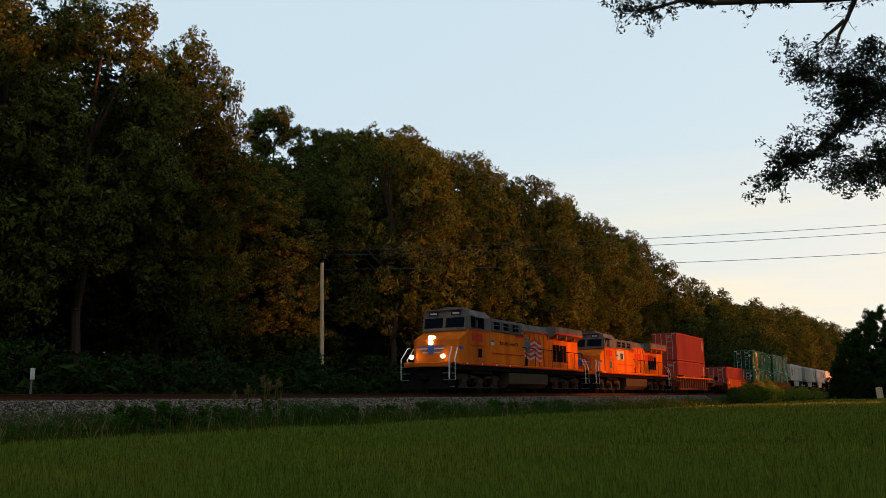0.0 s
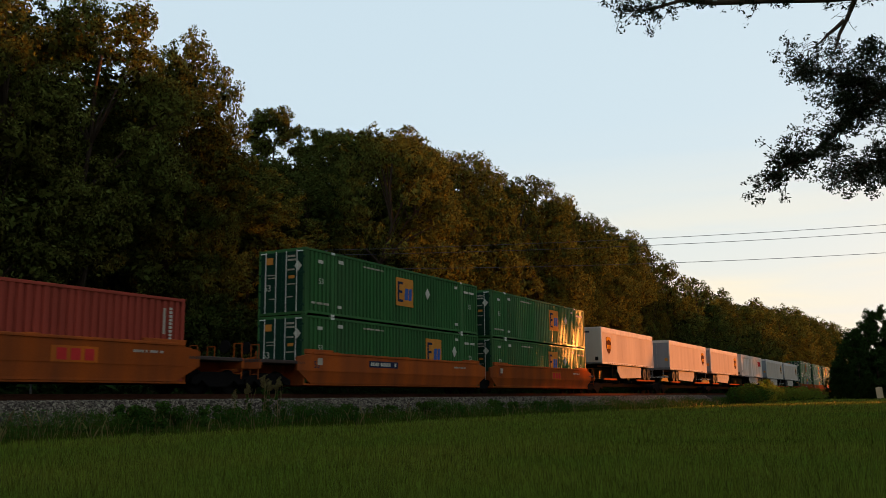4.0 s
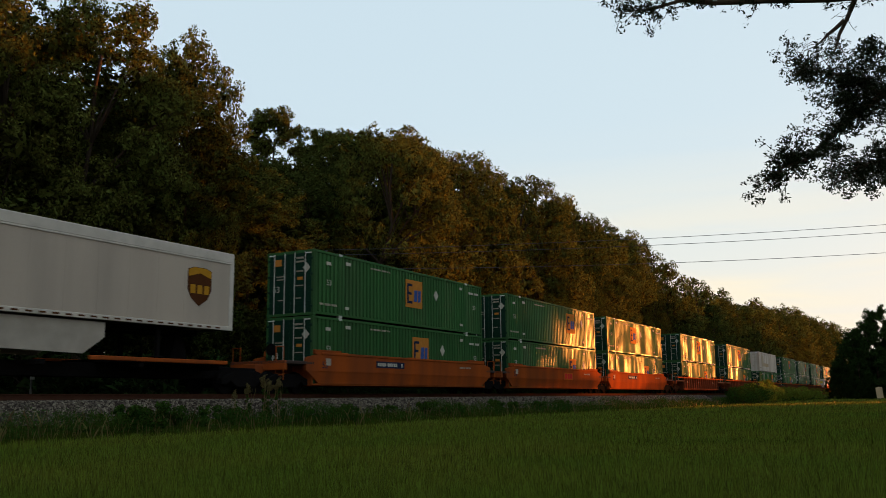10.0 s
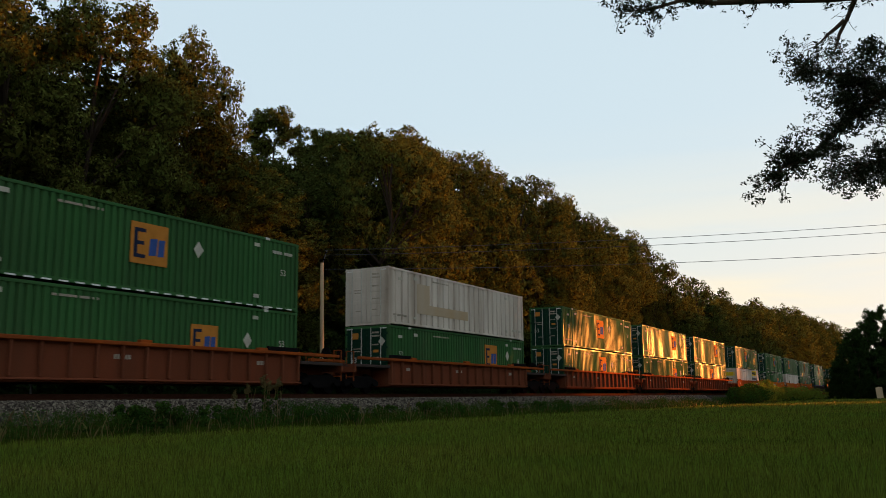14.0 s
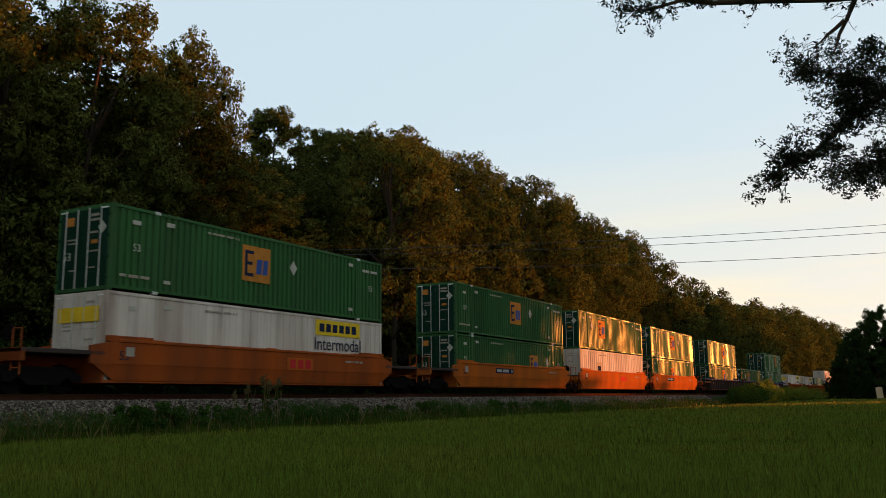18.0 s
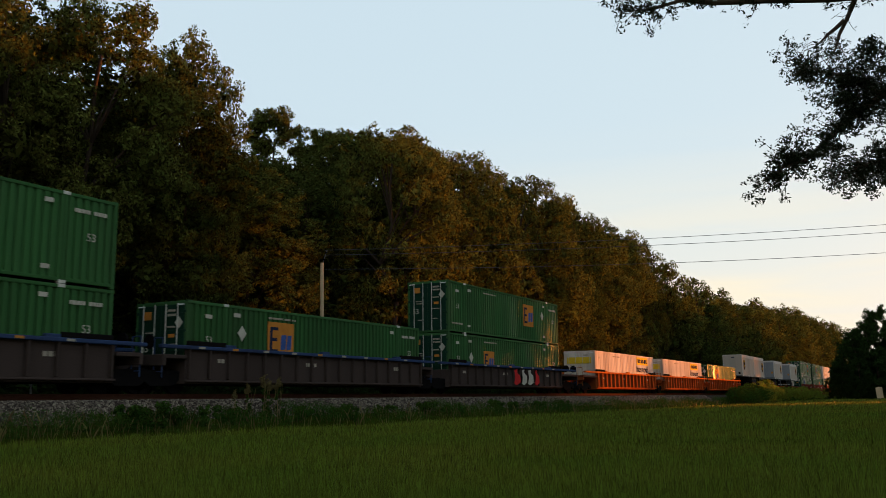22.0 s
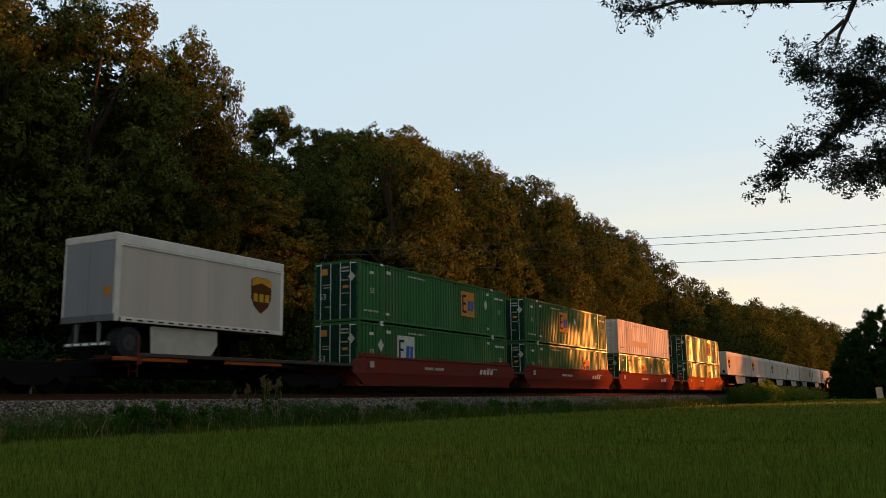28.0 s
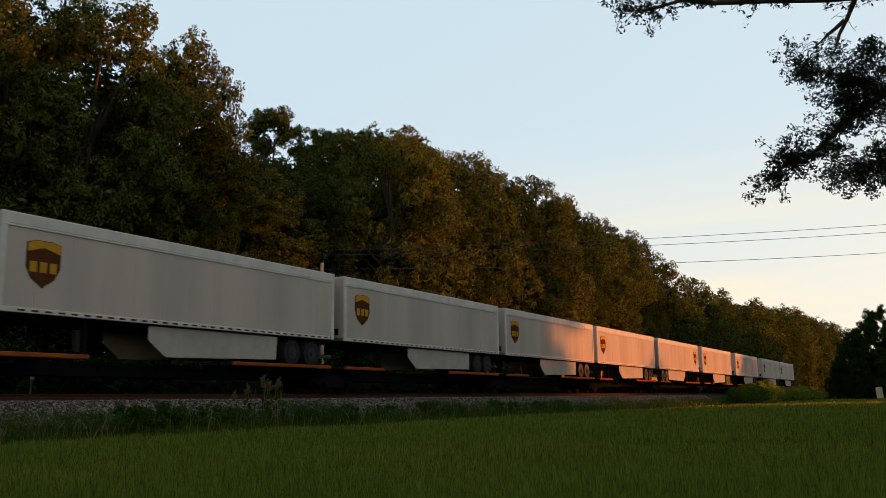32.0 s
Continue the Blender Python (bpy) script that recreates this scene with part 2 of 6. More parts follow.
# ---- mesh helpers ----
class Mesh:
    """Collects vertices and faces for one mesh."""

    def __init__(self):
        self.v, self.f = [], []

    def add(self, verts, faces):
        k = len(self.v)
        self.v += [tuple(p) for p in verts]
        self.f += [tuple(k + i for i in f) for f in faces]
        return self

    def box(self, x0, x1, y0, y1, z0, z1, c=0.0):
        if not c:
            return self.add([(x, y, z) for z in (z0, z1) for y in (y0, y1) for x in (x0, x1)],
                            [(0, 2, 3, 1), (4, 5, 7, 6), (0, 1, 5, 4), (2, 6, 7, 3), (0, 4, 6, 2), (1, 3, 7, 5)])
        lo, hi = (x0, y0, z0), (x1, y1, z1)
        mid = Vector([(a + b) / 2 for a, b in zip(lo, hi)])
        c = min(c, *[(b - a) * 0.45 for a, b in zip(lo, hi)])
        pts, idx = [], {}
        for s in range(8):
            sg = [(s >> k) & 1 for k in range(3)]
            for k in range(3):
                p = [(hi[j] if sg[j] else lo[j]) + (0 if j == k else (-c if sg[j] else c)) for j in range(3)]
                idx[(s, k)] = len(pts)
                pts.append(p)
        faces = []
        for k in range(3):
            i, j = (k + 1) % 3, (k + 2) % 3
            for sk in (0, 1):
                base = sk << k
                faces.append([idx[(base | (a << i) | (b << j), k)] for a, b in ((0, 0), (1, 0), (1, 1), (0, 1))])
            for a in (0, 1):
                for b in (0, 1):
                    s = (a << i) | (b << j)
                    t = s | (1 << k)
                    faces.append([idx[(s, i)], idx[(s, j)], idx[(t, j)], idx[(t, i)]])
        for s in range(8):
            faces.append([idx[(s, k)] for k in range(3)])
        out = []
        for f in faces:
            a, b, d = (Vector(pts[q]) for q in f[:3])
            g = sum((Vector(pts[q]) for q in f), Vector()) / len(f)
            out.append(f if (b - a).cross(d - a).dot(g - mid) > 0 else f[::-1])
        return self.add(pts, out)

    def rod(self, a, b, r, n=8, r2=None):
        a, b = Vector(a), Vector(b)
        r2 = r if r2 is None else r2
        q = (b - a).to_track_quat("Z", "Y")
        ring = [Vector((math.cos(2 * math.pi * i / n), math.sin(2 * math.pi * i / n), 0)) for i in range(n)]
        pts = [a + q @ (p * r) for p in ring] + [b + q @ (p * r2) for p in ring]
        return self.add(pts, [(i, (i + 1) % n, n + (i + 1) % n, n + i) for i in range(n)] + [tuple(range(n))[::-1], tuple(range(n, 2 * n))])

    def tube(self, pts, radii, n=6):
        """One continuous round bar through the points."""
        pts = [Vector(p) for p in pts]
        k = len(self.v)
        for i, p in enumerate(pts):
            d = (pts[min(i + 1, len(pts) - 1)] - pts[max(i - 1, 0)]).normalized()
            u = d.cross(Vector((0.31, 0.17, 0.93))).normalized()
            w = d.cross(u)
            r = radii[i] if isinstance(radii, (list, tuple)) else radii
            self.v += [tuple(p + (u * math.cos(6.2832 * j / n) + w * math.sin(6.2832 * j / n)) * r) for j in range(n)]
        self.f += [(k + i * n + j, k + i * n + (j + 1) % n, k + (i + 1) * n + (j + 1) % n, k + (i + 1) * n + j) for i in range(len(pts) - 1) for j in range(n)]
        self.f += [tuple(k + j for j in range(n))[::-1], tuple(k + (len(pts) - 1) * n + j for j in range(n))]
        return self

    def extrude(self, poly, axis, lo, hi):
        """A prism: poly in the two other axes (in x, y, z order), drawn out along the axis."""
        n = len(poly)

        def at(p, w):
            q = list(p)
            q.insert("xyz".index(axis), w)
            return q
        pts = [at(p, lo) for p in poly] + [at(p, hi) for p in poly]
        faces = [(i, (i + 1) % n, n + (i + 1) % n, n + i) for i in range(n)] + [tuple(range(n))[::-1], tuple(range(n, 2 * n))]
        area = sum(poly[i][0] * poly[(i + 1) % n][1] - poly[(i + 1) % n][0] * poly[i][1] for i in range(n))
        if (area < 0) != (axis == "y"):
            faces = [f[::-1] for f in faces]
        return self.add(pts, faces)

    def data(self, name):
        me = bpy.data.meshes.new(name)
        me.from_pydata(self.v, [], self.f)
        return me


SHARED = {}


def part(name, mesh, material, parent, label="", at=None, smooth=False):
    """Links one mesh (a Mesh, or mesh data that alike pieces share) as one part of its thing."""
    me = mesh.data(name) if isinstance(mesh, Mesh) else mesh
    if not me.materials:
        me.materials.append(material)
        if smooth:
            me.polygons.foreach_set("use_smooth", [True] * len(me.polygons))
    ob = new(name, me)
    ob.parent = parent
    if at is not None:
        ob.matrix_basis = at
    if label:
        ob["label"] = label
    if name == "marking" and len(me.vertices) > 8:
        ob["kind"] = "stuff"
    return ob


def shared(key, make):
    if key not in SHARED:
        SHARED[key] = make().data(key.split("/")[0])
    return SHARED[key]


def thing(name, label, category, group="", kind=""):
    return tagged(new(name), label, category, group, kind)


def single(name, mesh, material, label, category="", group="", kind="", smooth=False):
    me = mesh.data(name) if isinstance(mesh, Mesh) else mesh
    if not me.materials:
        me.materials.append(material)
    if smooth:
        me.polygons.foreach_set("use_smooth", [True] * len(me.polygons))
    return tagged(new(name, me), label, category, group, kind)


def words(text, size):
    """Flat lettering as mesh data, standing in the local y-z plane and read from +x."""
    key = f"lettering/{text}{size}"
    if key not in SHARED:
        cu = bpy.data.curves.new("lettering", "FONT")
        cu.body, cu.size, cu.extrude, cu.align_x, cu.align_y = text, size, 0.004, "CENTER", "CENTER"
        ob = bpy.data.objects.new("lettering", cu)
        scene.collection.objects.link(ob)
        me = bpy.data.meshes.new_from_object(ob.evaluated_get(bpy.context.evaluated_depsgraph_get()))
        bpy.data.objects.remove(ob)
        me.transform(Matrix(((0, 0, 1, 0), (1, 0, 0, 0), (0, 1, 0, 0), (0, 0, 0, 1))))
        me.materials.clear()
        SHARED[key] = me
    return SHARED[key]


# ---- ground ----
def ground_height(x, y):
    """The field, and the low bank that carries the track."""
    d = abs(x - TRACK_X)
    k = min(max((5.6 - d) / 2.2, 0), 1)
    return GROUND_Z + 0.38 * k * k * (3 - 2 * k) + (0.05 * noise.noise((x * 0.08, y * 0.08, 0)) if -60 < x < 60 else 0)


def make_ground():
    xs = [-2600, -900, -300, -120, -70] + [-50 + 2 * i for i in range(6)] + [-38 + i for i in range(24)] + [-13 + 3 * i for i in range(12)] + [40, 80, 160, 400, 1200, 3000]
    ys = [-2600, -1200, -600, -200, -60, -20] + [-10 + 5 * i for i in range(40)] + [200, 240, 300, 400, 600, 1000, 1800, 4200]
    g = Mesh()
    g.v = [(x, y, ground_height(x, y)) for y in ys for x in xs]
    w = len(xs)
    g.f = [(j * w + i, j * w + i + 1, (j + 1) * w + i + 1, (j + 1) * w + i) for j in range(len(ys) - 1) for i in range(w - 1)]
    single("ground", g, EARTH, "grassy hay field with a low railway bank", "ground", kind="structure", smooth=True)


def make_track():
    bed = Mesh()
    bed.extrude([(TRACK_X - 3.4, -1.0), (TRACK_X + 3.4, -1.0), (TRACK_X + 2.0, -0.24), (TRACK_X - 2.0, -0.24)], "y", -950, 1300)
    ob = single("ballast", bed, BALLAST, "grey crushed-stone ballast bed of the railway", "ballast", kind="structure")
    rng = np.random.default_rng(5)
    # loose stones, many more where the camera is near
    shape = [(1, 0, 0), (-0.5, 0.9, 0), (-0.5, -0.9, 0), (0, 0, 0.9), (0.1, 0.1, -0.8)]
    faces = [(0, 1, 3), (1, 2, 3), (2, 0, 3), (1, 0, 4), (2, 1, 4), (0, 2, 4)]
    n = 30000
    y = 9 + 90 * rng.random(n) ** 1.5
    u = rng.random(n) * 1.75
    x = TRACK_X + 1.45 + u
    z = np.where(u < 0.55, -0.235, -0.235 - (u - 0.55) * 0.543)
    s = rng.uniform(0.03, 0.075, n)
    ang = rng.random((n, 3)) * 6.28
    pts = np.array(shape)
    allv = np.zeros((n, 5, 3))
    for i, (a, b, c) in enumerate(ang):
        allv[i] = pts @ np.array(Euler((a, b, c)).to_matrix()) * s[i] * (1, 1, 0.8)
    allv += np.stack([x, y, z], 1)[:, None, :]
    stones = Mesh()
    stones.v = allv.reshape(-1, 3).tolist()
    stones.f = [tuple(i * 5 + k for k in f) for i in range(n) for f in faces]
    single("ballast_stones", stones, STONE, "loose grey crushed stones on the ballast shoulder", "stones", kind="stuff")
    for k, side in enumerate((-1, 1)):
        r = Mesh()
        c = TRACK_X + side * 0.753
        r.extrude([(c - 0.075, -0.185), (c + 0.075, -0.185), (c + 0.075, -0.165), (c + 0.012, -0.145), (c + 0.012, -0.045), (c + 0.037, -0.035),
                   (c + 0.037, 0.0), (c - 0.037, 0.0), (c - 0.037, -0.035), (c - 0.012, -0.045), (c - 0.012, -0.145), (c - 0.075, -0.165)], "y", -950, 1300)
        single("rail", r, RAIL, "rusty steel rail on timber ties", "rail", "track rails", "structure")
    tie = shared("tie", lambda: Mesh().box(-1.3, 1.3, -0.11, 0.11, -0.3, -0.188, 0.012))
    ties = thing("ties", "row of dark creosoted timber ties under the rails", "ties", kind="structure")
    for i in range(30):
        part("tie", tie, TIE, ties, at=pose(TRACK_X + 0.04 * math.sin(i * 2.3), 4 + i * 0.53, 0, 0, 0, 0.6 * math.sin(i * 1.7)))


make_ground()
make_track()


# ---- foliage ----
def leaves(rng, centres, radii, count, size, squash=0.8, up=0.3, corners=4):
    """Leaf blades spread through ellipsoid clumps, thicker towards their outsides. Returns the corners, blade by blade."""
    centres, radii = np.asarray(centres, float), np.asarray(radii, float)
    w = radii ** 2
    which = rng.choice(len(radii), count, p=w / w.sum())
    d = rng.normal(size=(count, 3))
    d /= np.linalg.norm(d, axis=1)[:, None]
    r = radii[which] * (0.45 + 0.6 * rng.random(count) ** 0.7)
    p = centres[which] + d * r[:, None] * (1, 1, squash)
    nrm = d + rng.normal(size=(count, 3)) * 0.7 + (0, 0, up)
    nrm /= np.linalg.norm(nrm, axis=1)[:, None]
    a = np.cross(nrm, rng.normal(size=(count, 3)))
    a /= np.linalg.norm(a, axis=1)[:, None]
    b = np.cross(nrm, a)
    s = size * rng.uniform(0.6, 1.35, count)[:, None]
    if corners == 3:
        v = np.stack([p - a * s, p + b * s * 0.45, p + a * s * 0.9 - b * s * 0.4], 1)
    else:
        v = np.stack([p - a * s, p - b * s * 0.45 + nrm * s * 0.12, p + a * s, p + b * s * 0.45 + nrm * s * 0.12], 1)
    return v.reshape(-1, 3)


def leaf_mesh(name, v, corners=4):
    me = bpy.data.meshes.new(name)
    n = len(v) // corners
    me.vertices.add(corners * n)
    me.vertices.foreach_set("co", v.astype(np.float32).ravel())
    me.loops.add(corners * n)
    me.loops.foreach_set("vertex_index", np.arange(corners * n, dtype=np.int32))
    me.polygons.add(n)
    me.polygons.foreach_set("loop_start", np.arange(0, corners * n, corners, dtype=np.int32))
    me.update(calc_edges=True)
    return me


def crown_boughs(rng, height, width, low, boughs, swell):
    """Rounded boughs piled over an uneven, tall crown: centres and radii."""
    c, r = [], []
    for i in range(boughs):
        f = (i + rng.random()) / boughs
        ang = i * 2.4 + rng.normal() * 0.4
        env = width * math.sqrt(max(0.06, 1 - ((f - 0.46) / 0.56) ** 2 * 0.97))
        rad = swell * rng.uniform(0.7, 1.25) * (0.75 + 0.25 * env / width)
        d = max(0.0, env * rng.uniform(0.78, 1.1) - rad * 0.8)
        c.append((d * math.cos(ang), d * math.sin(ang), height * low + rad * 0.5 + (height * (1 - low) - rad * 1.45) * f))
        r.append(rad)
    return c, r


def crown_sprigs(rng, boughs, radii, count, sprig):
    """Leafy sprigs over the outer side of each bough, with gaps between them."""
    w = np.asarray(radii) ** 2
    which = rng.choice(len(radii), count, p=w / w.sum())
    c, r = [], []
    for k in which:
        d = Vector(rng.normal(size=3)).normalized()
        out = Vector((boughs[k][0], boughs[k][1], 0.5))
        if d.dot(out.normalized()) < -0.25:
            d.negate()
        reach = radii[k] * (1.08 - 0.45 * rng.random() ** 2)
        c.append(tuple(Vector(boughs[k]) + Vector((d.x, d.y, d.z * 0.85)) * reach))
        r.append(sprig * rng.uniform(0.55, 1.3))
    return c, r


def trunk_mesh(rng, height, thick, centres, limbs):
    m = Mesh()
    p, r = Vector((0, 0, -0.3)), thick
    steps = 7
    spine = [p]
    for i in range(steps):
        q = Vector((rng.normal() * 0.25, rng.normal() * 0.25, -0.3 + height * 0.9 * (i + 1) / steps))
        m.rod(p, q, r, 9, r * 0.82)
        p, r = q, r * 0.82
        spine.append(q)
    for i in rng.choice(len(centres), min(limbs, len(centres)), replace=False):
        c = Vector(centres[i])
        j = min(range(len(spine)), key=lambda k: abs(spine[k].z - c.z * 0.75))
        mid = spine[j].lerp(c, 0.5) + Vector((0, 0, 0.4))
        m.rod(spine[j], mid, thick * 0.3, 6, thick * 0.18)
        m.rod(mid, c, thick * 0.18, 6, thick * 0.05)
    return m


def tree_kind(seed, height, width, low, boughs, swell, sprigs, sprig, count, size, thick, limbs=16, core=0, corners=3):
    rng = np.random.default_rng(seed)
    c, r = crown_boughs(rng, height, width, low, boughs, swell)
    p, q = crown_sprigs(rng, c, r, sprigs, sprig)
    v = leaves(rng, p, q, count, size, corners=corners)
    if core:  # thick inner foliage of each bough: oversized leaves added to block light
        v = np.concatenate([v, leaves(rng, c, [0.62 * k for k in r], core, size * 2.4, corners=corners)])
    return trunk_mesh(rng, height, thick, c, limbs).data("trunk"), leaf_mesh("crown", v, corners)


CROWNS = ((4.5, 0.20), (4.2, 0.12), (5.0, 0.26), (4.6, 0.16), (4.0, 0.10))
TREE_KINDS = [tree_kind(10 + i, 20.0, w, low, 46, 1.55, 1000, 0.36, 44000, 0.094, 0.30, 22, 4500, 4) for i, (w, low) in enumerate(CROWNS)]
COARSE_KINDS = [tree_kind(60 + i, 20.0, w, low, 46, 1.5, 700, 0.40, 24000, 0.125, 0.30, 18, 2600) for i, (w, low) in enumerate(CROWNS)]
BACK_KINDS = [tree_kind(20 + i, 20.0, 4.8, 0.08, 36, 1.6, 380, 0.5, 6800, 0.245, 0.3, 10, 1000) for i in range(2)]
YOUNG_KINDS = [tree_kind(25 + i, 8.5, 2.9, 0.02, 16, 1.0, 150, 0.36, 4200, 0.13, 0.12, 8) for i in range(2)]
DEEP_KINDS = [tree_kind(28 + i, 20.0, 5.0, 0.0, 26, 1.9, 120, 0.9, 2000, 0.55, 0.3, 4) for i in range(2)]
HEDGE_KIND = tree_kind(47, 3.2, 1.5, 0.0, 10, 0.6, 40, 0.4, 900, 0.2, 0.06, 4)
PINE_KINDS = [tree_kind(31 + i, 22.0, 2.5, 0.82, 15, 0.8, 190, 0.30, 11000, 0.10, 0.22, 4, 1200) for i in range(3)]
BUSH_KINDS = [tree_kind(40 + i, 2.6, 1.6, 0.0, 14, 0.62, 140, 0.2, 2800, 0.085, 0.05, 8, 250) for i in range(3)]
GROVE_KINDS = [tree_kind(80 + i, 20.0, 5.0, 0.0, 40, 1.9, 560, 0.6, 15000, 0.24, 0.35, 6, 4000) for i in range(2)]
FAR_KINDS = [tree_kind(50 + i, 20.0, 4.8, 0.02, 34, 1.6, 420, 0.5, 8000, 0.20, 0.35, 6, 1000) for i in range(3)]


def plant(kind, x, y, size, turn, name, label, category, group, leaf, wide=1.0):
    t = thing(name, label, category, group)
    t.matrix_basis = Matrix.Translation((x, y, ground_height(x, y))) @ pose(0, 0, 0, 0, 0, turn) @ Matrix.Diagonal((size * wide, size * wide, size, 1))
    part("trunk", kind[0], BARK, t)
    slot = part("crown", kind[1], leaf, t).material_slots[0]
    slot.link = "OBJECT"
    slot.material = leaf
    return t


def skyline(y):
    """Height of the wood's front trees along the track."""
    knots = ((-60, 20), (18, 20.8), (23, 21.4), (29, 21.4), (31, 21.0), (33.6, 20.4), (35.5, 22.0), (37.2, 21.0), (38.6, 16.4), (40.5, 15.3), (46, 15.7), (48.5, 18.2), (50.5, 19.9), (56.8, 21.5), (64.3, 22.7), (75.7, 23.1), (81.5, 22.6), (90.0, 22.0), (96.5, 21.6), (111.4, 23.2), (140.7, 22.3), (161.3, 19.9), (208.0, 22.8), (261.5, 26.0), (341.4, 29.6))
    for (a, h), (b, k) in zip(knots, knots[1:]):
        if a <= y <= b:
            return h + (k - h) * (y - a) / (b - a)
    return knots[-1][1]


def front_line(y):
    """Where the front trees stand: set back behind the pole, bulging out beyond it."""
    if 36.5 < y < 50:
        return -37.9
    return -34.0 if 50 <= y < 92 else -35.6


def make_wood():
    rng = random.Random(4)
    y, i = -30.0, 0
    while y < 124:
        h = skyline(y) * rng.uniform(0.99, 1.05)
        plant((BACK_KINDS * 3 if y < 14 else TREE_KINDS if y < 46 else COARSE_KINDS)[i % 5], front_line(y) + rng.uniform(-0.7, 0.7), y, h / 20.0, rng.uniform(0, 360), "tree", "tall leafy broadleaf tree at the edge of the wood", "tree",
              "trees of the wood", (LEAF, LEAF_DARK, LEAF)[i % 3], 20.0 / h * rng.uniform(0.92, 1.1))
        y += rng.uniform(4.2, 5.6)
        i += 1
    plant(TREE_KINDS[1], -36.2, 35.1, 1.135, 40, "tree", "tall leafy broadleaf tree at the edge of the wood", "tree", "trees of the wood", LEAF, 0.74)
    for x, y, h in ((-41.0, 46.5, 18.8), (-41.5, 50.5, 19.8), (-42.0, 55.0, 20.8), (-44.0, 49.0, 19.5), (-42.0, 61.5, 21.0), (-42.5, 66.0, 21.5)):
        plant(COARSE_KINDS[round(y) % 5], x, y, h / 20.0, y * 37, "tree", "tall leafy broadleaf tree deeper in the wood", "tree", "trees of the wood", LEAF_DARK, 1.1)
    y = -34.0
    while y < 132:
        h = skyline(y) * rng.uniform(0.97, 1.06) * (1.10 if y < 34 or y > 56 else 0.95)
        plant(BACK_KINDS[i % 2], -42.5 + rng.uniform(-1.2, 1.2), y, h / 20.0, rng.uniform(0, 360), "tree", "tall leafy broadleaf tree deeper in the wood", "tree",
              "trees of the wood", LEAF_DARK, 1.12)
        y += rng.uniform(5.5, 7.5)
        i += 1
    y = 128.0
    while y < 430:
        for x in (-35.0, -43.0):
            h = skyline(y) * rng.uniform(0.92, 1.04)
            plant(FAR_KINDS[i % 3], x + rng.uniform(-1.5, 1.0), y + rng.uniform(-2, 2), h / 20.0, rng.uniform(0, 360), "tree", "distant leafy tree of the wood edge", "tree",
                  "trees of the wood", (LEAF, LEAF_DARK, LEAF_DARK)[i % 3], rng.uniform(0.9, 1.15))
            i += 1
        y += 6.5 + (y - 128) * 0.03
    # inner rows added to close sky gaps, shade put into their darker leaves
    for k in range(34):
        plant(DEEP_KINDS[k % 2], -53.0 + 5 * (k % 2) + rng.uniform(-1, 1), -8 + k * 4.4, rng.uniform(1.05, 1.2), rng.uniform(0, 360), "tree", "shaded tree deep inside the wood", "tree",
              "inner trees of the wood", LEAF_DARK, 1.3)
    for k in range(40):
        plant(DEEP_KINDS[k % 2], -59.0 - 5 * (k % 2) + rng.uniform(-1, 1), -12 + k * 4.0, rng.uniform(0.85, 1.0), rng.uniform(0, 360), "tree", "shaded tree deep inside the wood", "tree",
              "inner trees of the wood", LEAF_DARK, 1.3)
    for k in range(36):
        plant(HEDGE_KIND, -49.0 + rng.uniform(-1, 1), -6 + k * 3.0, rng.uniform(1.1, 1.5), rng.uniform(0, 360), "bush", "shaded bush deep inside the wood", "bush", "inner bushes of the wood", LEAF_SHADED, 1.5)
    for x, y, s in ((-46.0, 54.2, 1.14), (-46.0, 60.6, 1.13), (-46.3, 64.2, 1.18), (-46.0, 68.6, 1.21), (-46.2, 72.4, 1.25), (-46.0, 76.5, 1.265)):
        plant(PINE_KINDS[round(y) % 3], x, y, s, rng.uniform(0, 360), "pine_tree", "tall pine with a tufted crown above the wood", "tree", "pines", LEAF)
    y = -28.0
    while y < 130:
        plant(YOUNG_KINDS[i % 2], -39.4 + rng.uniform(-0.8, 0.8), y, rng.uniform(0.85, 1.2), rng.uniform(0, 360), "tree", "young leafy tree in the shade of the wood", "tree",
              "young trees of the wood", LEAF_SHADED, 1.1)
        y += rng.uniform(2.8, 3.8)
        i += 1
    y = -20.0
    while y < 150:
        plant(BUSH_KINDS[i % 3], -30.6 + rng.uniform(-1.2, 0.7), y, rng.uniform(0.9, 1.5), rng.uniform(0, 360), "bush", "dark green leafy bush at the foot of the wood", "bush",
              "bushes under the wood", LEAF_SHADED, 1.1)
        y += rng.uniform(1.8, 2.8)
        i += 1


make_wood()


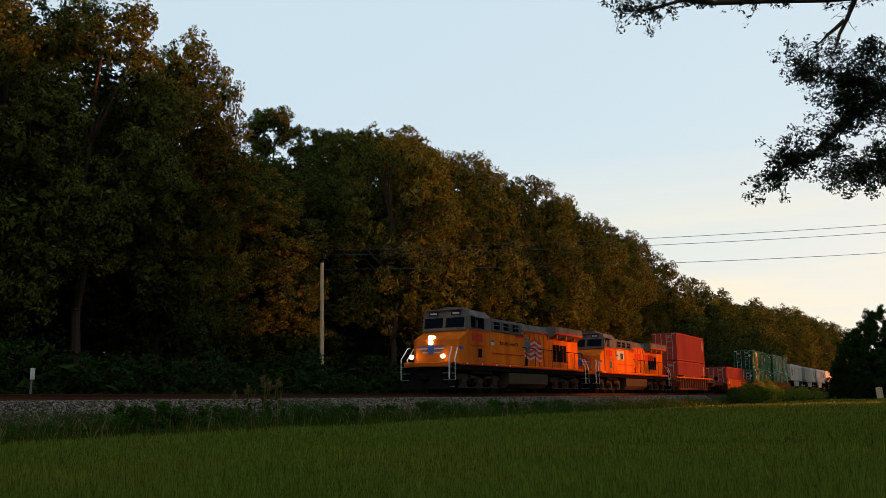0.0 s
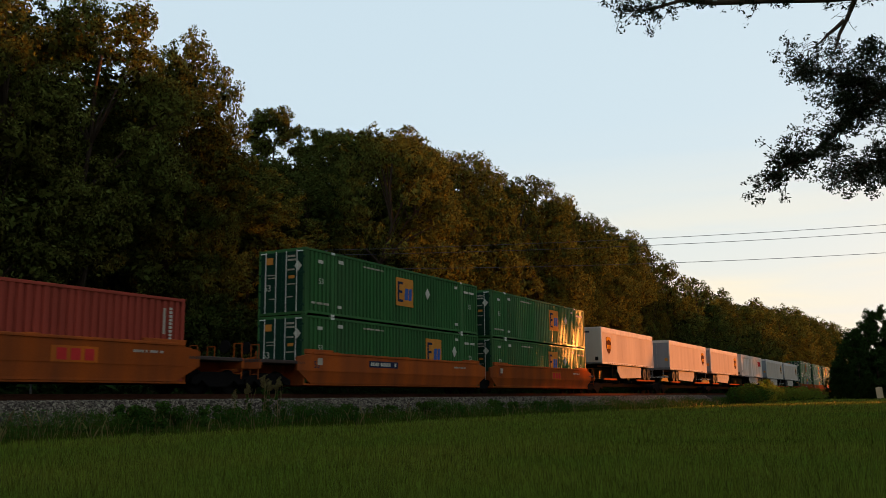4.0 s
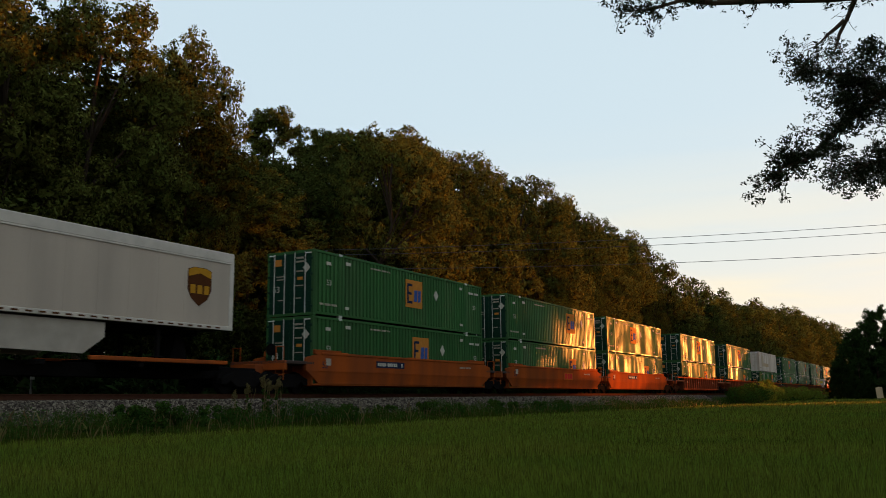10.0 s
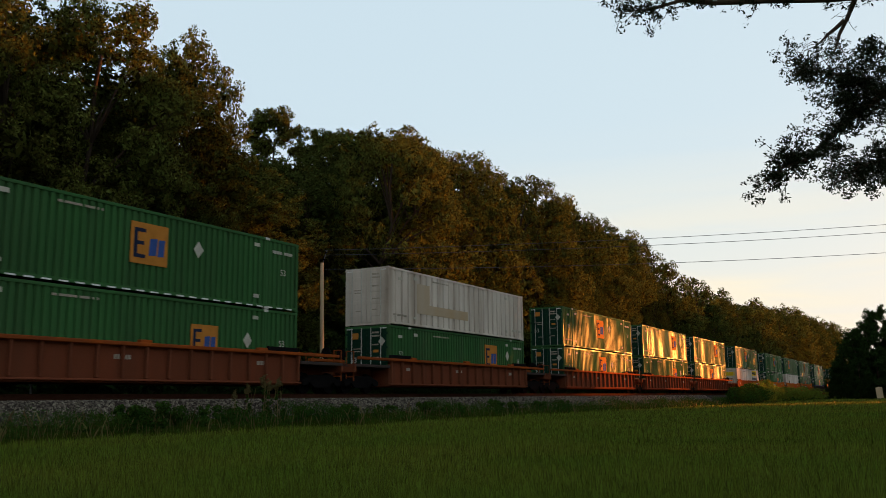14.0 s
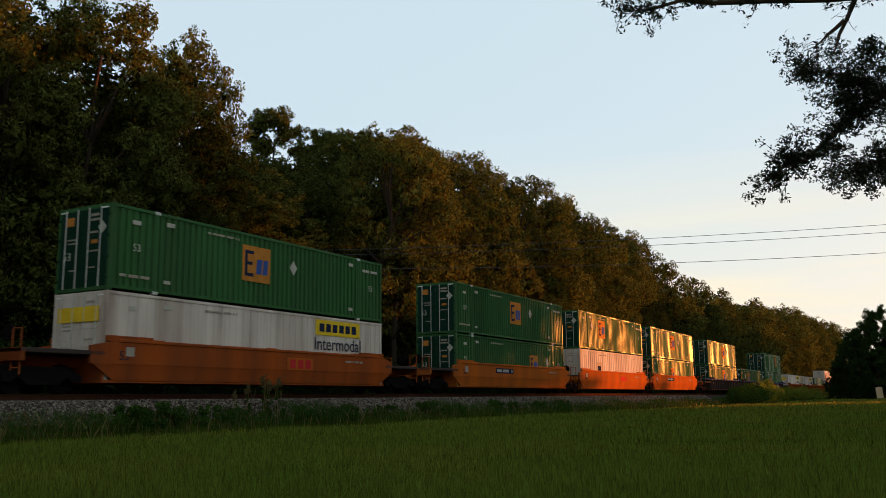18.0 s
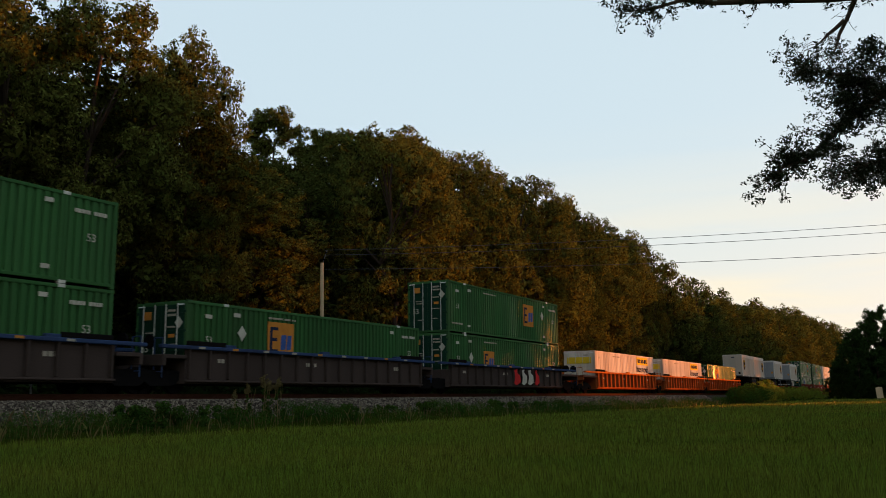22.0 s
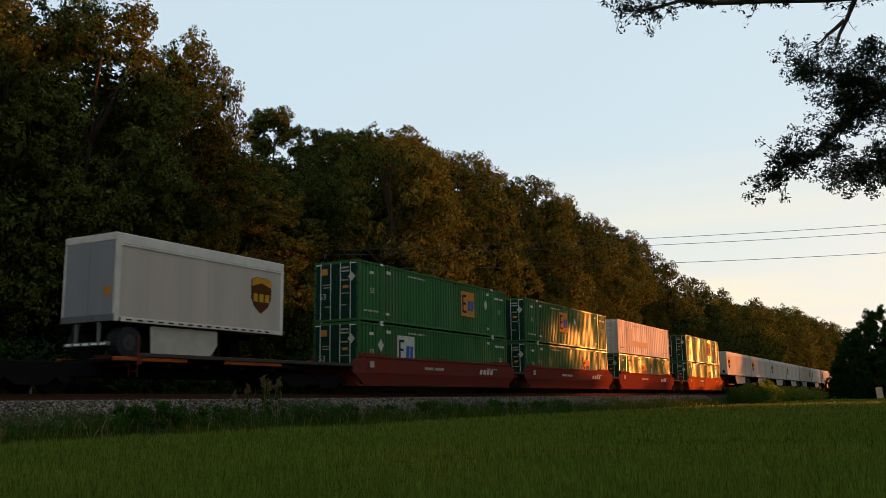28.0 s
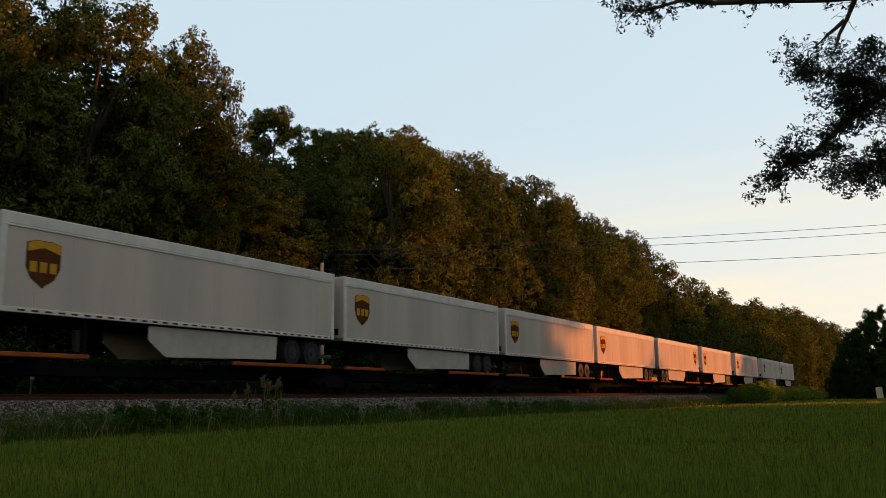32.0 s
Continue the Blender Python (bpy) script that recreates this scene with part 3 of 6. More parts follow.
def make_far_grove():
    """Trees across the field, towards the low sun: a clump in view, and unseen ones beyond a gap that shade the place.
    """
    rng = random.Random(8)
    for k, (x, y, h, wide) in enumerate(((-17.2, 190, 7.0, 0.55), (-15.4, 189, 11.5, 0.55), (-13.6, 190, 14.0, 0.6), (-11.4, 192, 15.5, 0.75), (-9.4, 196, 18.8, 0.8),
                                         (-12.8, 186, 8.0, 0.7), (-9.6, 187, 10.0, 0.8), (-19.0, 193, 4.5, 0.5))):
        plant(GROVE_KINDS[k % 2], x, y, h / 20.0, rng.uniform(0, 360), "tree", "dark leafy tree at the far end of the field", "tree", "trees beyond the field", LEAF_SHADED, wide * 20 / max(h, 12))
    # unseen trees along the near side of the field, set to block the low sun; past their end it comes in over a hedge
    for k in range(62):
        y = 2 + (k // 2) * 5.1
        plant(DEEP_KINDS[k % 2], 25.0 + 6 * (k % 2) + rng.uniform(-0.8, 0.8), y + rng.uniform(-1, 1), rng.uniform(0.98, 1.08) * (1.1 if k > 40 else 1.0), rng.uniform(0, 360), "tree", "unseen leafy tree along the near side of the field", "tree", "trees along the field", LEAF_DARK, 1.05)
    # unseen hedge, its heights set by where the low sun should reach
    for k in range(18):
        plant(HEDGE_KIND, 25.0 + rng.uniform(-0.6, 0.6), 164 + 4.3 * k, rng.uniform(1.9, 2.1) * (0.5 if k < 7 else 1.0), rng.uniform(0, 360), "hedge_bush", "unseen hedge bush that screens the low sun", "bush", "hedge along the field", LEAF_DARK)
    # unseen tree added to break up the sunlight on the train
    plant(FAR_KINDS[0], 25.5, 187.0, 0.52, 30, "tree", "small unseen tree added to shade part of the train", "tree", "trees along the field", LEAF_DARK, 0.9)
    # unseen trees added to shade the far cars
    for k in range(16):
        plant(DEEP_KINDS[k % 2], 25.0 + 5 * (k % 2), 243 + 5.6 * k, rng.uniform(0.9, 1.1), rng.uniform(0, 360), "tree", "unseen leafy tree along the near side of the field", "tree", "trees along the field", LEAF_DARK, 1.05)
    for k, (x, y, size) in enumerate(((-18.9, 97.5, 0.72), (-18.8, 100.5, 0.82), (-18.9, 104, 0.90), (-19.0, 108, 0.92), (-19.2, 112.5, 0.85), (-19.6, 116, 1.05), (-19.7, 120, 1.12), (-19.5, 125, 0.82), (-19.7, 130, 0.88), (-19.5, 136, 0.8), (-19.7, 143, 0.86), (-19.5, 151, 0.82), (-19.7, 160, 0.88), (-19.5, 170, 0.84), (-19.6, 180, 0.8))):
        plant(BUSH_KINDS[k % 3], x, y, size, rng.uniform(0, 360), "bush", "leafy bush beside the track at the field's edge" if k < 5 else "leafy bush beside the track, coloured yellow-green as if sunlit", "bush",
              "bushes beside the track", LEAF_SUNNY if k > 4 else LEAF_BRUSH, 1.25)
    board = thing("board", "pale weathered board standing at the far end of the field", "board")
    board.matrix_basis = pose(-9.0, 176.0, GROUND_Z, 0, -4, 12)
    part("panel", Mesh().box(-0.55, 0.55, -0.03, 0.03, 0.2, 2.1, 0.01), POLE_WOOD, board)
    part("post", Mesh().box(-0.06, 0.06, 0.03, 0.13, -0.2, 2.2, 0.01), POLE_WOOD, board)


make_far_grove()

marker = thing("track_marker", "small grey plate on a post behind the track", "sign")
marker.matrix_basis = pose(-27.5, 19.8, ground_height(-27.5, 19.8))
part("post", Mesh().box(-0.03, 0.03, -0.03, 0.03, -0.2, 1.75, 0.005), STEEL, marker)
part("plate", Mesh().box(0.03, 0.05, -0.09, 0.09, 1.4, 1.8, 0.005), CAST, marker)


def make_pole_line():
    """The wooden pole at the wood's edge and its wires, which cross above the track to a second pole."""
    tops = []
    for k, (x, y, h, lean) in enumerate(((-31.3, 41.5, 9.05, -0.8), (24.0, 87.0, 15.6, 0.0))):
        p = thing("utility_pole", "weathered wooden utility pole carrying thin wires", "pole", "utility poles")
        p.matrix_basis = pose(x, y, GROUND_Z, 0, lean, 0)
        part("shaft", Mesh().rod((0, 0, -0.4), (0, 0, h), 0.14, 12, 0.10), POLE_WOOD, p)
        part("bracket", Mesh().rod((0, 0, h - 0.2), (0.3, 0.1, h + 0.75), 0.025, 8), STEEL, p)
        for s in (0.2, 0.6):
            part("insulator", Mesh().rod((0.3 * s + 0.04, 0.1 * s, h + s), (0.3 * s + 0.16, 0.1 * s, h + s), 0.05, 8, 0.03), GLASS, p)
        if k:
            part("crossarm", Mesh().box(-0.06, 0.06, -1.1, 1.1, h - 1.2, h - 1.08, 0.01), POLE_WOOD, p)
        tops.append((x, y, h))
    for k, (a, b, sag) in enumerate(((0.75, 0.25, 0.7), (0.45, -0.3, 0.8), (-0.4, -2.0, 0.9))):
        w = Mesh()
        (x0, y0, h0), (x1, y1, h1) = tops
        pts = [Vector((x0 + (x1 - x0) * i / 24, y0 + (y1 - y0) * i / 24, GROUND_Z + h0 + a + (h1 + b - h0 - a) * i / 24 - sag * 4 * (i / 24) * (1 - i / 24))) for i in range(25)]
        w.tube(pts, 0.016, 5)
        single("wire", w, WIRE, "thin dark overhead wire crossing above the track", "wire", "overhead wires")


make_pole_line()


def make_near_tree():
    """The tree beside the camera, whose limbs hang into the view."""
    rng = np.random.default_rng(21)
    t = thing("near_tree", "dark leafy tree with drooping limbs and bare twigs overhead", "tree")
    t.location = (0.20, 0.11, 0.05)
    base = Vector((5.2, 15.8, GROUND_Z))
    wood = Mesh()
    stem = [base + Vector((0, 0, -0.3)), base + Vector((-0.1, 0, 2.2)), base + Vector((-0.4, -0.1, 4.6)), base + Vector((-0.7, -0.2, 7.2)), base + Vector((-0.6, -0.1, 10.0))]
    for p, q, r in zip(stem, stem[1:], (0.34, 0.28, 0.24, 0.18)):
        wood.rod(p, q, r, 12, r * 0.85)
    part("trunk", wood, BARK, t)
    limbs = (((4.6, 15.7, 5.4), (2.6, 15.9, 6.5), (0.9, 15.5, 6.3), (-0.2, 14.9, 6.0), (-1.1, 14.45, 5.9), (-2.0, 13.9, 5.9), (-2.75, 13.5, 5.89), (-3.2, 13.25, 5.93), (-3.65, 13.05, 5.82), (-4.0, 12.9, 5.77)),
             ((0.9, 15.5, 6.3), (0.0, 14.9, 6.5), (-0.6, 14.72, 6.3), (-0.82, 14.6, 5.92), (-0.93, 14.6, 5.62), (-1.06, 14.6, 5.36), (-1.12, 14.6, 5.16), (-1.22, 14.6, 4.97)),
             ((-0.93, 14.6, 5.62), (-1.06, 14.6, 5.50), (-1.22, 14.58, 5.46), (-1.32, 14.56, 5.38), (-1.42, 14.56, 5.24)),
             ((4.7, 15.8, 4.4), (2.6, 15.9, 5.5), (0.8, 15.65, 5.2), (0.0, 15.25, 4.88), (-0.33, 15.12, 4.62), (-0.68, 15.0, 4.27), (-1.03, 14.86, 3.97), (-1.37, 14.71, 3.74), (-1.71, 14.58, 3.43), (-2.0, 14.45, 3.3), (-2.2, 14.37, 3.17)),
             ((2.6, 15.9, 5.5), (1.4, 15.9, 4.3), (0.7, 15.85, 3.75), (-0.12, 15.45, 3.5), (-0.6, 15.2, 3.36), (-1.0, 15.0, 3.28), (-1.25, 14.9, 3.02)),
             ((2.6, 15.9, 5.5), (0.34, 15.49, 3.8), (-0.25, 15.09, 4.21), (-0.69, 14.89, 4.52), (-1.04, 14.79, 4.71), (-1.36, 14.74, 4.86), (-1.64, 14.69, 5.05)))
    clumps, radii = [], []
    for n, pts in enumerate(limbs):
        pts = [Vector(p) + Vector(rng.normal(size=3)) * 0.025 for p in pts]
        k = len(pts) - 1
        thick = (0.085, 0.05, 0.03, 0.085, 0.085, 0.05)[n]
        part("limb", Mesh().tube(pts, [thick * (1 - i / k) ** 0.8 + 0.008 for i in range(k + 1)], 8), BARK, t)
        tw = Mesh()
        for i in range(2, k + 1):
            for _ in range((10, 2, 2, 14, 14, 12)[n]):
                f = rng.random()
                p = pts[i - 1].lerp(pts[i], f)
                d = Vector(rng.normal(size=3)) * (0.10 if n < 3 else 0.15) + (pts[i] - pts[i - 1]).normalized() * 0.16 + Vector((-0.03, 0, 0.09 if n == 0 else 0.02))
                bend = [p]
                for step in range(4):
                    bend.append(bend[-1] + d * 0.36 + Vector(rng.normal(size=3)) * 0.045)
                tw.tube(bend, [0.009, 0.007, 0.005, 0.004, 0.002], 4)
                for q in bend[2:]:
                    e = q + Vector(rng.normal(size=3)) * 0.06
                    tw.tube([q, q.lerp(e, 0.5) + Vector(rng.normal(size=3)) * 0.012, e], [0.004, 0.003, 0.0015], 3)
                if n in (1, 2) and i > 3 or n == 2:
                    continue
                for c in bend[1:]:
                    clumps.append(tuple(c + Vector(rng.normal(size=3)) * 0.04))
                    radii.append(rng.uniform(0.05, 0.11))
        tagged(part("twig_spray", tw, BARK, t, "bare thin twigs"), kind="stuff")
    # thicker foliage where the limbs fan out, and the crown above
    for c, s, n in (((-1.58, 14.69, 4.81), 0.16, 7), ((-0.6, 14.89, 5.12), 0.22, 10), ((-1.01, 14.79, 4.59), 0.2, 8), ((-0.75, 14.95, 4.75), 0.33, 16), ((-1.15, 14.8, 4.25), 0.30, 18), ((-0.5, 15.1, 4.35), 0.36, 22), ((-0.45, 15.3, 3.35), 0.34, 24), ((-0.75, 15.1, 3.1), 0.28, 14), ((-0.25, 15.3, 5.15), 0.26, 10), ((-1.85, 14.5, 3.45), 0.25, 10), ((0.3, 15.5, 3.9), 0.5, 26)):
        for _ in range(n * 2):
            clumps.append(tuple(Vector(c) + Vector(rng.normal(size=3)) * s * 0.55))
            radii.append(rng.uniform(0.08, 0.17))
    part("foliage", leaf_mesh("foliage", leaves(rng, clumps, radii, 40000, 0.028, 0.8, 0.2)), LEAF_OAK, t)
    high, wide = [], []
    for _ in range(70):
        a, d = rng.random() * 6.283, 3.6 * math.sqrt(rng.random())
        high.append((4.9 + d * math.cos(a), 15.7 + d * math.sin(a), GROUND_Z + rng.uniform(7.5, 12.5)))
        wide.append(rng.uniform(0.5, 0.9))
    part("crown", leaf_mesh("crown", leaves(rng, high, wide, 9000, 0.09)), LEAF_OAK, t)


make_near_tree()


# ---- the train ----
# Things of the train are built with y running back from their leading end, x = 0 on the track's centre line, z = 0 at the rail tops.
SPEED = ((0, 26.6), (3, 25.8), (6, 25.8), (9, 25.95), (12, 25.8), (15, 25.64), (18, 25.5), (21, 25.46), (24, 25.37), (27, 25.15), (32, 25.0))
TRAIN = []          # (thing, place along the track at the start, height above the rails)


def put(ob, q, z=0.0, turn=0):
    ob.matrix_basis = pose(TRACK_X, q, z, 0, 0, turn)
    TRAIN.append((ob, q, z, turn))
    return ob


def corrugated(m, x, side, y0, y1, z0, z1, pitch, depth, folds=(0.34, 0.60, 0.74)):
    """A solid wall with vertical folds on its outer face; side is +1 or -1 for the way it faces."""
    n = max(1, round((y1 - y0) / pitch))
    p = (y1 - y0) / n
    line = []
    for i in range(n):
        a = y0 + i * p
        line += [(x, a), (x, a + p * folds[0]), (x - side * depth, a + p * folds[1]), (x - side * depth, a + p * folds[2])]
    line += [(x, y1), (x - side * (depth + 0.03), y1), (x - side * (depth + 0.03), y0)]
    k = len(line)
    pts = [(a, b, z0) for a, b in line] + [(a, b, z1) for a, b in line]
    f = [(i, (i + 1) % k, k + (i + 1) % k, k + i) for i in range(k)] + [tuple(range(k))[::-1], tuple(range(k, 2 * k))]
    m.add(pts, f if side > 0 else [q[::-1] for q in f])


def script(x, y, z, width, h, seed):
    """A line of unreadable small writing as short raised bars on the face at x."""
    rng = random.Random(seed)
    m = Mesh()
    a = y
    while a < y + width:
        w = rng.uniform(0.4, 1.0) * h
        if rng.random() < 0.84:
            m.box(x - 0.02, x + 0.004, a, a + w, z + rng.uniform(0, 0.12) * h, z + h)
        a += w + h * 0.22
    return m


def build_container(length, paint, name, label, group, logo="", deep=0.07, pitch=0.29, logo_y=0.3, logo_z=1.6, tape=False, posts=True, panel=None):
    """A corrugated box container with doors at the leading end."""
    H, W = 2.896, 1.295
    panel = panel or DECAL_ORANGE
    t = thing(name, label, "container", group)
    for side in (-1, 1):
        wall = Mesh()
        corrugated(wall, side * (W - 0.02), side, 0.12, length - 0.12, 0.16, H - 0.11, pitch, deep if paint is not WHITE else deep * 1.6, (0.50, 0.60, 0.90) if paint is not WHITE else (0.74, 0.78, 0.95))
        part("side_wall", wall, paint, t)
    part("roof", Mesh().box(-W + 0.05, W - 0.05, 0.1, length - 0.1, H - 0.06, H - 0.02, 0.01), paint, t)
    part("floor", Mesh().box(-W + 0.05, W - 0.05, 0.1, length - 0.1, 0.1, 0.2), paint, t)
    part("front_wall", Mesh().box(-W + 0.12, W - 0.12, length - 0.1, length - 0.05, 0.14, H - 0.08), paint, t)
    for side in (-1, 1):
        a, b = sorted((side * (W - 0.06), side * W))
        part("top_rail", Mesh().box(a, b, 0.1, length - 0.1, H - 0.12, H - 0.01, 0.012), paint, t)
        part("bottom_rail", Mesh().box(a, b, 0.1, length - 0.1, 0.065, 0.17, 0.012), paint, t)
        for y in (0.0, length - 0.15):
            part("corner_post", Mesh().box(*sorted((side * (W - 0.14), side * W)), y, y + 0.15, 0.1, H - 0.1, 0.015), paint, t)
        if posts:
            for y in (1.9, length - 2.06):
                part("side_post", Mesh().box(*sorted((side * (W - 0.08), side * (W + 0.004))), y, y + 0.16, 0.03, H - 0.02, 0.015), paint, t)
                for z in (0.0, H - 0.11):
                    part("casting", Mesh().box(*sorted((side * (W - 0.14), side * (W + 0.010))), y - 0.05, y + 0.21, z, z + 0.112, 0.012), CAST, t, "pale steel casting")
        for y in (-0.005, length - 0.17):
            for z in (0.0, H - 0.115):
                part("casting", Mesh().box(*sorted((side * (W - 0.17), side * (W + 0.006))), y, y + 0.175, z, z + 0.117, 0.012), paint, t)
        dr = Mesh().box(*sorted((side * 0.01, side * (W - 0.13))), -0.01, 0.03, 0.14, H - 0.14, 0.01)
        for z in (0.55, 1.15, 1.75, 2.35):
            dr.box(*sorted((side * 0.08, side * (W - 0.18))), -0.028, -0.008, z - 0.09, z + 0.09, 0.01)
        for z in (0.4, 1.1, 1.8, 2.5):
            dr.box(*sorted((side * (W - 0.17), side * (W - 0.05))), -0.03, 0.0, z - 0.05, z + 0.05, 0.01)
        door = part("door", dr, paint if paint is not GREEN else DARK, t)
        for x in (0.28, 0.86):
            part("lock_rod", Mesh().rod((side * x, -0.05, 0.12), (side * x, -0.05, H - 0.1), 0.02), CAST, door, "pale grey lock rod")
        # unreadable writing on the doors and the near side
        for z, w, h in ((2.5, 0.42, 0.09), (2.34, 0.46, 0.08), (1.92, 0.4, 0.07), (1.3, 0.44, 0.05), (0.75, 0.3, 0.05)) if side > 0 else ((1.75, 0.44, 0.05), (1.62, 0.4, 0.05), (0.7, 0.3, 0.05)):
            m = Mesh()
            for k in range(5):
                m.box(*sorted((side * (0.34 + k * w / 5), side * (0.34 + (k + 0.78) * w / 5))), -0.038, -0.03, z, z + h)
            part("marking", m, DECAL_DULL, door, "pale stencilled marking")
        if side < 0:
            continue
        if paint is RED:
            m = Mesh()
            for k in range(9):
                m.box(W - 0.019, W + 0.004, length - 0.72, length - 0.60, 2.45 - 0.13 * k, 2.54 - 0.13 * k)
            part("marking", m, DECAL_PALE, t, "pale vertical number")
            part("marking", Mesh().box(W - 0.019, W + 0.004, length - 1.0, length - 0.9, 1.6, 2.5), DECAL_DULL, t, "dull vertical marking")
            continue
        for yy, zz, w, h in ((0.9, 2.3, 0.34, 0.14), (2.4, 2.45, 0.36, 0.15), (2.35, 0.42, 0.3, 0.12), (length - 2.75, 2.45, 0.3, 0.14), (length - 2.75, 0.4, 0.3, 0.14)):
            part("marking", Mesh().box(W - 0.019, W + 0.004, yy, yy + w, zz, zz + h), DECAL_PALE, t, "small pale plate")
        part("marking", script(W, length - 1.75, 2.3 if logo_z > 1.6 else 0.5, 1.2, 0.13, length + logo_z), DECAL_PALE, t, "pale stencilled number")
        part("marking", script(W, 4.4, 2.52, 1.7, 0.08, 3), DECAL_DULL, t, "pale stencilled line")
        part("marking", script(W, 0.45, 0.48, 1.2, 0.10, 5), DECAL_DULL, t, "pale stencilled line")
    for x in (-W + 0.3, W - 0.3):
        part("tape", Mesh().box(x - 0.17, x + 0.17, -0.04, -0.034, H - 0.17, H - 0.13), TAPE, t, "white reflective tape")
    part("door_sill", Mesh().box(-W + 0.1, W - 0.1, 0.0, 0.08, 0.02, 0.14, 0.01), paint, t)
    part("door_header", Mesh().box(-W + 0.1, W - 0.1, 0.0, 0.08, H - 0.14, H - 0.01, 0.01), paint, t)
    x0, x1 = W - 0.019, W + 0.005
    if logo == "square":
        big = 1.16 if logo_z > 1.6 else 0.96
        lw, lo, hi = 1.4 * big, logo_z - 0.6 * big, logo_z + 0.62 * big
        ly = length * logo_y - lw / 2
        back = 1 if logo_y > 0.4 else -1
        pl = part("logo_panel", Mesh().box(x0, x1, ly, ly + lw, lo, hi), panel, t, "square emblem panel")
        at = lambda u, v: (ly + u * lw, lo + v * (hi - lo))
        blk = Mesh().extrude([at(*p) for p in ((0.08, 0.14), (0.39, 0.14), (0.39, 0.23), (0.17, 0.23), (0.17, 0.46), (0.35, 0.46), (0.35, 0.55), (0.17, 0.55), (0.17, 0.77), (0.39, 0.77), (0.39, 0.86), (0.08, 0.86))], "x", x0, x1 + 0.006)
        part("logo_block", blk, DECAL_NAVY, pl)
        for u, w in ((0.48, 0.2), (0.72, 0.17)):
            part("logo_wave", Mesh().extrude([at(u, 0.22), at(u + 0.03, 0.64), at(u + 0.03 + w, 0.66), at(u + w, 0.24)], "x", x0, x1 + 0.006), DECAL_BLUE, pl)
        dy = ly + lw / 2 + back * 2.3
        part("diamond", Mesh().extrude([(dy - 0.24, 0), (dy, 0.3), (dy + 0.24, 0), (dy, -0.3)], "x", x0, x1), DECAL_PALE, t, "pale diamond placard", at=pose(0, 0, logo_z + 0.15))
        part("logo_panel", Mesh().box(-W + 0.42, -W + 0.82, -0.04, -0.03, 2.25, 2.55), DECAL_ORANGE, t, "orange square emblem")
        part("marking", Mesh().box(0.42, 0.72, -0.04, -0.03, 1.57, 1.70), DECAL_ORANGE, t, "orange warning strip")
        part("diamond", Mesh().extrude([(0.72, 0), (0.92, 0.22), (1.12, 0), (0.92, -0.22)], "y", -0.041, -0.031), DECAL_PALE, t, "pale diamond placard", at=pose(0, 0, 2.1))
        part("lettering", words("53", 0.36), DECAL_PALE, t, "number 53", at=pose(x1, length - 1.0, 1.55))
        part("lettering", words("53", 0.36), DECAL_PALE, t, "number 53", at=pose(x1, 1.1, 1.5))
        part("lettering", words("53", 0.4), DECAL_PALE, t, "number 53", at=pose(-0.75, -0.034, 1.2, 0, 0, -90))
    if logo == "faded":
        part("faded_logo", Mesh().box(x0, x0 + 0.012, length * 0.17, length * 0.25, 0.75, 2.3), DECAL_TAN, t, "faded tan emblem")
        part("faded_logo", Mesh().box(x0, x0 + 0.012, length * 0.25, length * 0.52, 0.75, 1.25), DECAL_TAN, t, "faded tan emblem")
    if logo == "small":
        part("logo_panel", Mesh().box(x0, x1, length * 0.23, length * 0.23 + 1.1, 0.9, 2.0), DECAL_TAN, t, "tan square emblem")
        part("logo_bar", Mesh().box(x0, x1 + 0.006, length * 0.23 + 0.2, length * 0.23 + 0.9, 1.2, 1.7), DECAL_NAVY, t)
    if logo == "yellow":
        pl = part("logo_panel", Mesh().box(x0, x1, length * 0.68, length * 0.68 + 3.3, 2.08, 2.74), DECAL_YELLOW, t, "yellow name panel")
        for i in range(6):
            part("logo_bar", Mesh().box(x0, x1 + 0.006, length * 0.68 + 0.25 + i * 0.48, length * 0.68 + 0.6 + i * 0.48, 2.23, 2.58), DECAL_NAVY, pl)
        part("lettering", words("Intermodal", 0.8), DECAL_NAVY, t, "dark blue lettering", at=pose(x1, length * 0.68 + 1.65, 1.68))
        part("logo_panel", Mesh().box(-1.0, 1.0, -0.06, -0.05, 1.9, 2.4), DECAL_YELLOW, t, "yellow name panel")
    if tape:
        for i in range(26):
            part("tape", shared("tape", lambda: Mesh().box(x1 - 0.01, x1 + 0.004, 0, 0.34, 0.06, 0.11)), TAPE, t, at=pose(0, 0.4 + i * 0.6, 0))
    return t


def wheelset():
    m = Mesh().rod((-0.85, 0, 0.44), (0.85, 0, 0.44), 0.08, 10)
    for s in (-1, 1):
        m.rod((s * 0.69, 0, 0.44), (s * 0.82, 0, 0.44), 0.44, 20)
        m.rod((s * 0.66, 0, 0.44), (s * 0.69, 0, 0.44), 0.475, 20)
        m.rod((s * 0.82, 0, 0.44), (s * 0.86, 0, 0.44), 0.17, 12)
    return m


def sideframe(s):
    return Mesh().extrude([(-1.35, 0.36), (-1.05, 0.34), (-0.85, 0.5), (-0.5, 0.26), (0.5, 0.26), (0.85, 0.5), (1.05, 0.34), (1.35, 0.36), (1.35, 0.56), (0.7, 0.8), (-0.7, 0.8), (-1.35, 0.56)],
                          "x", *sorted((s * 0.95, s * 1.1)))


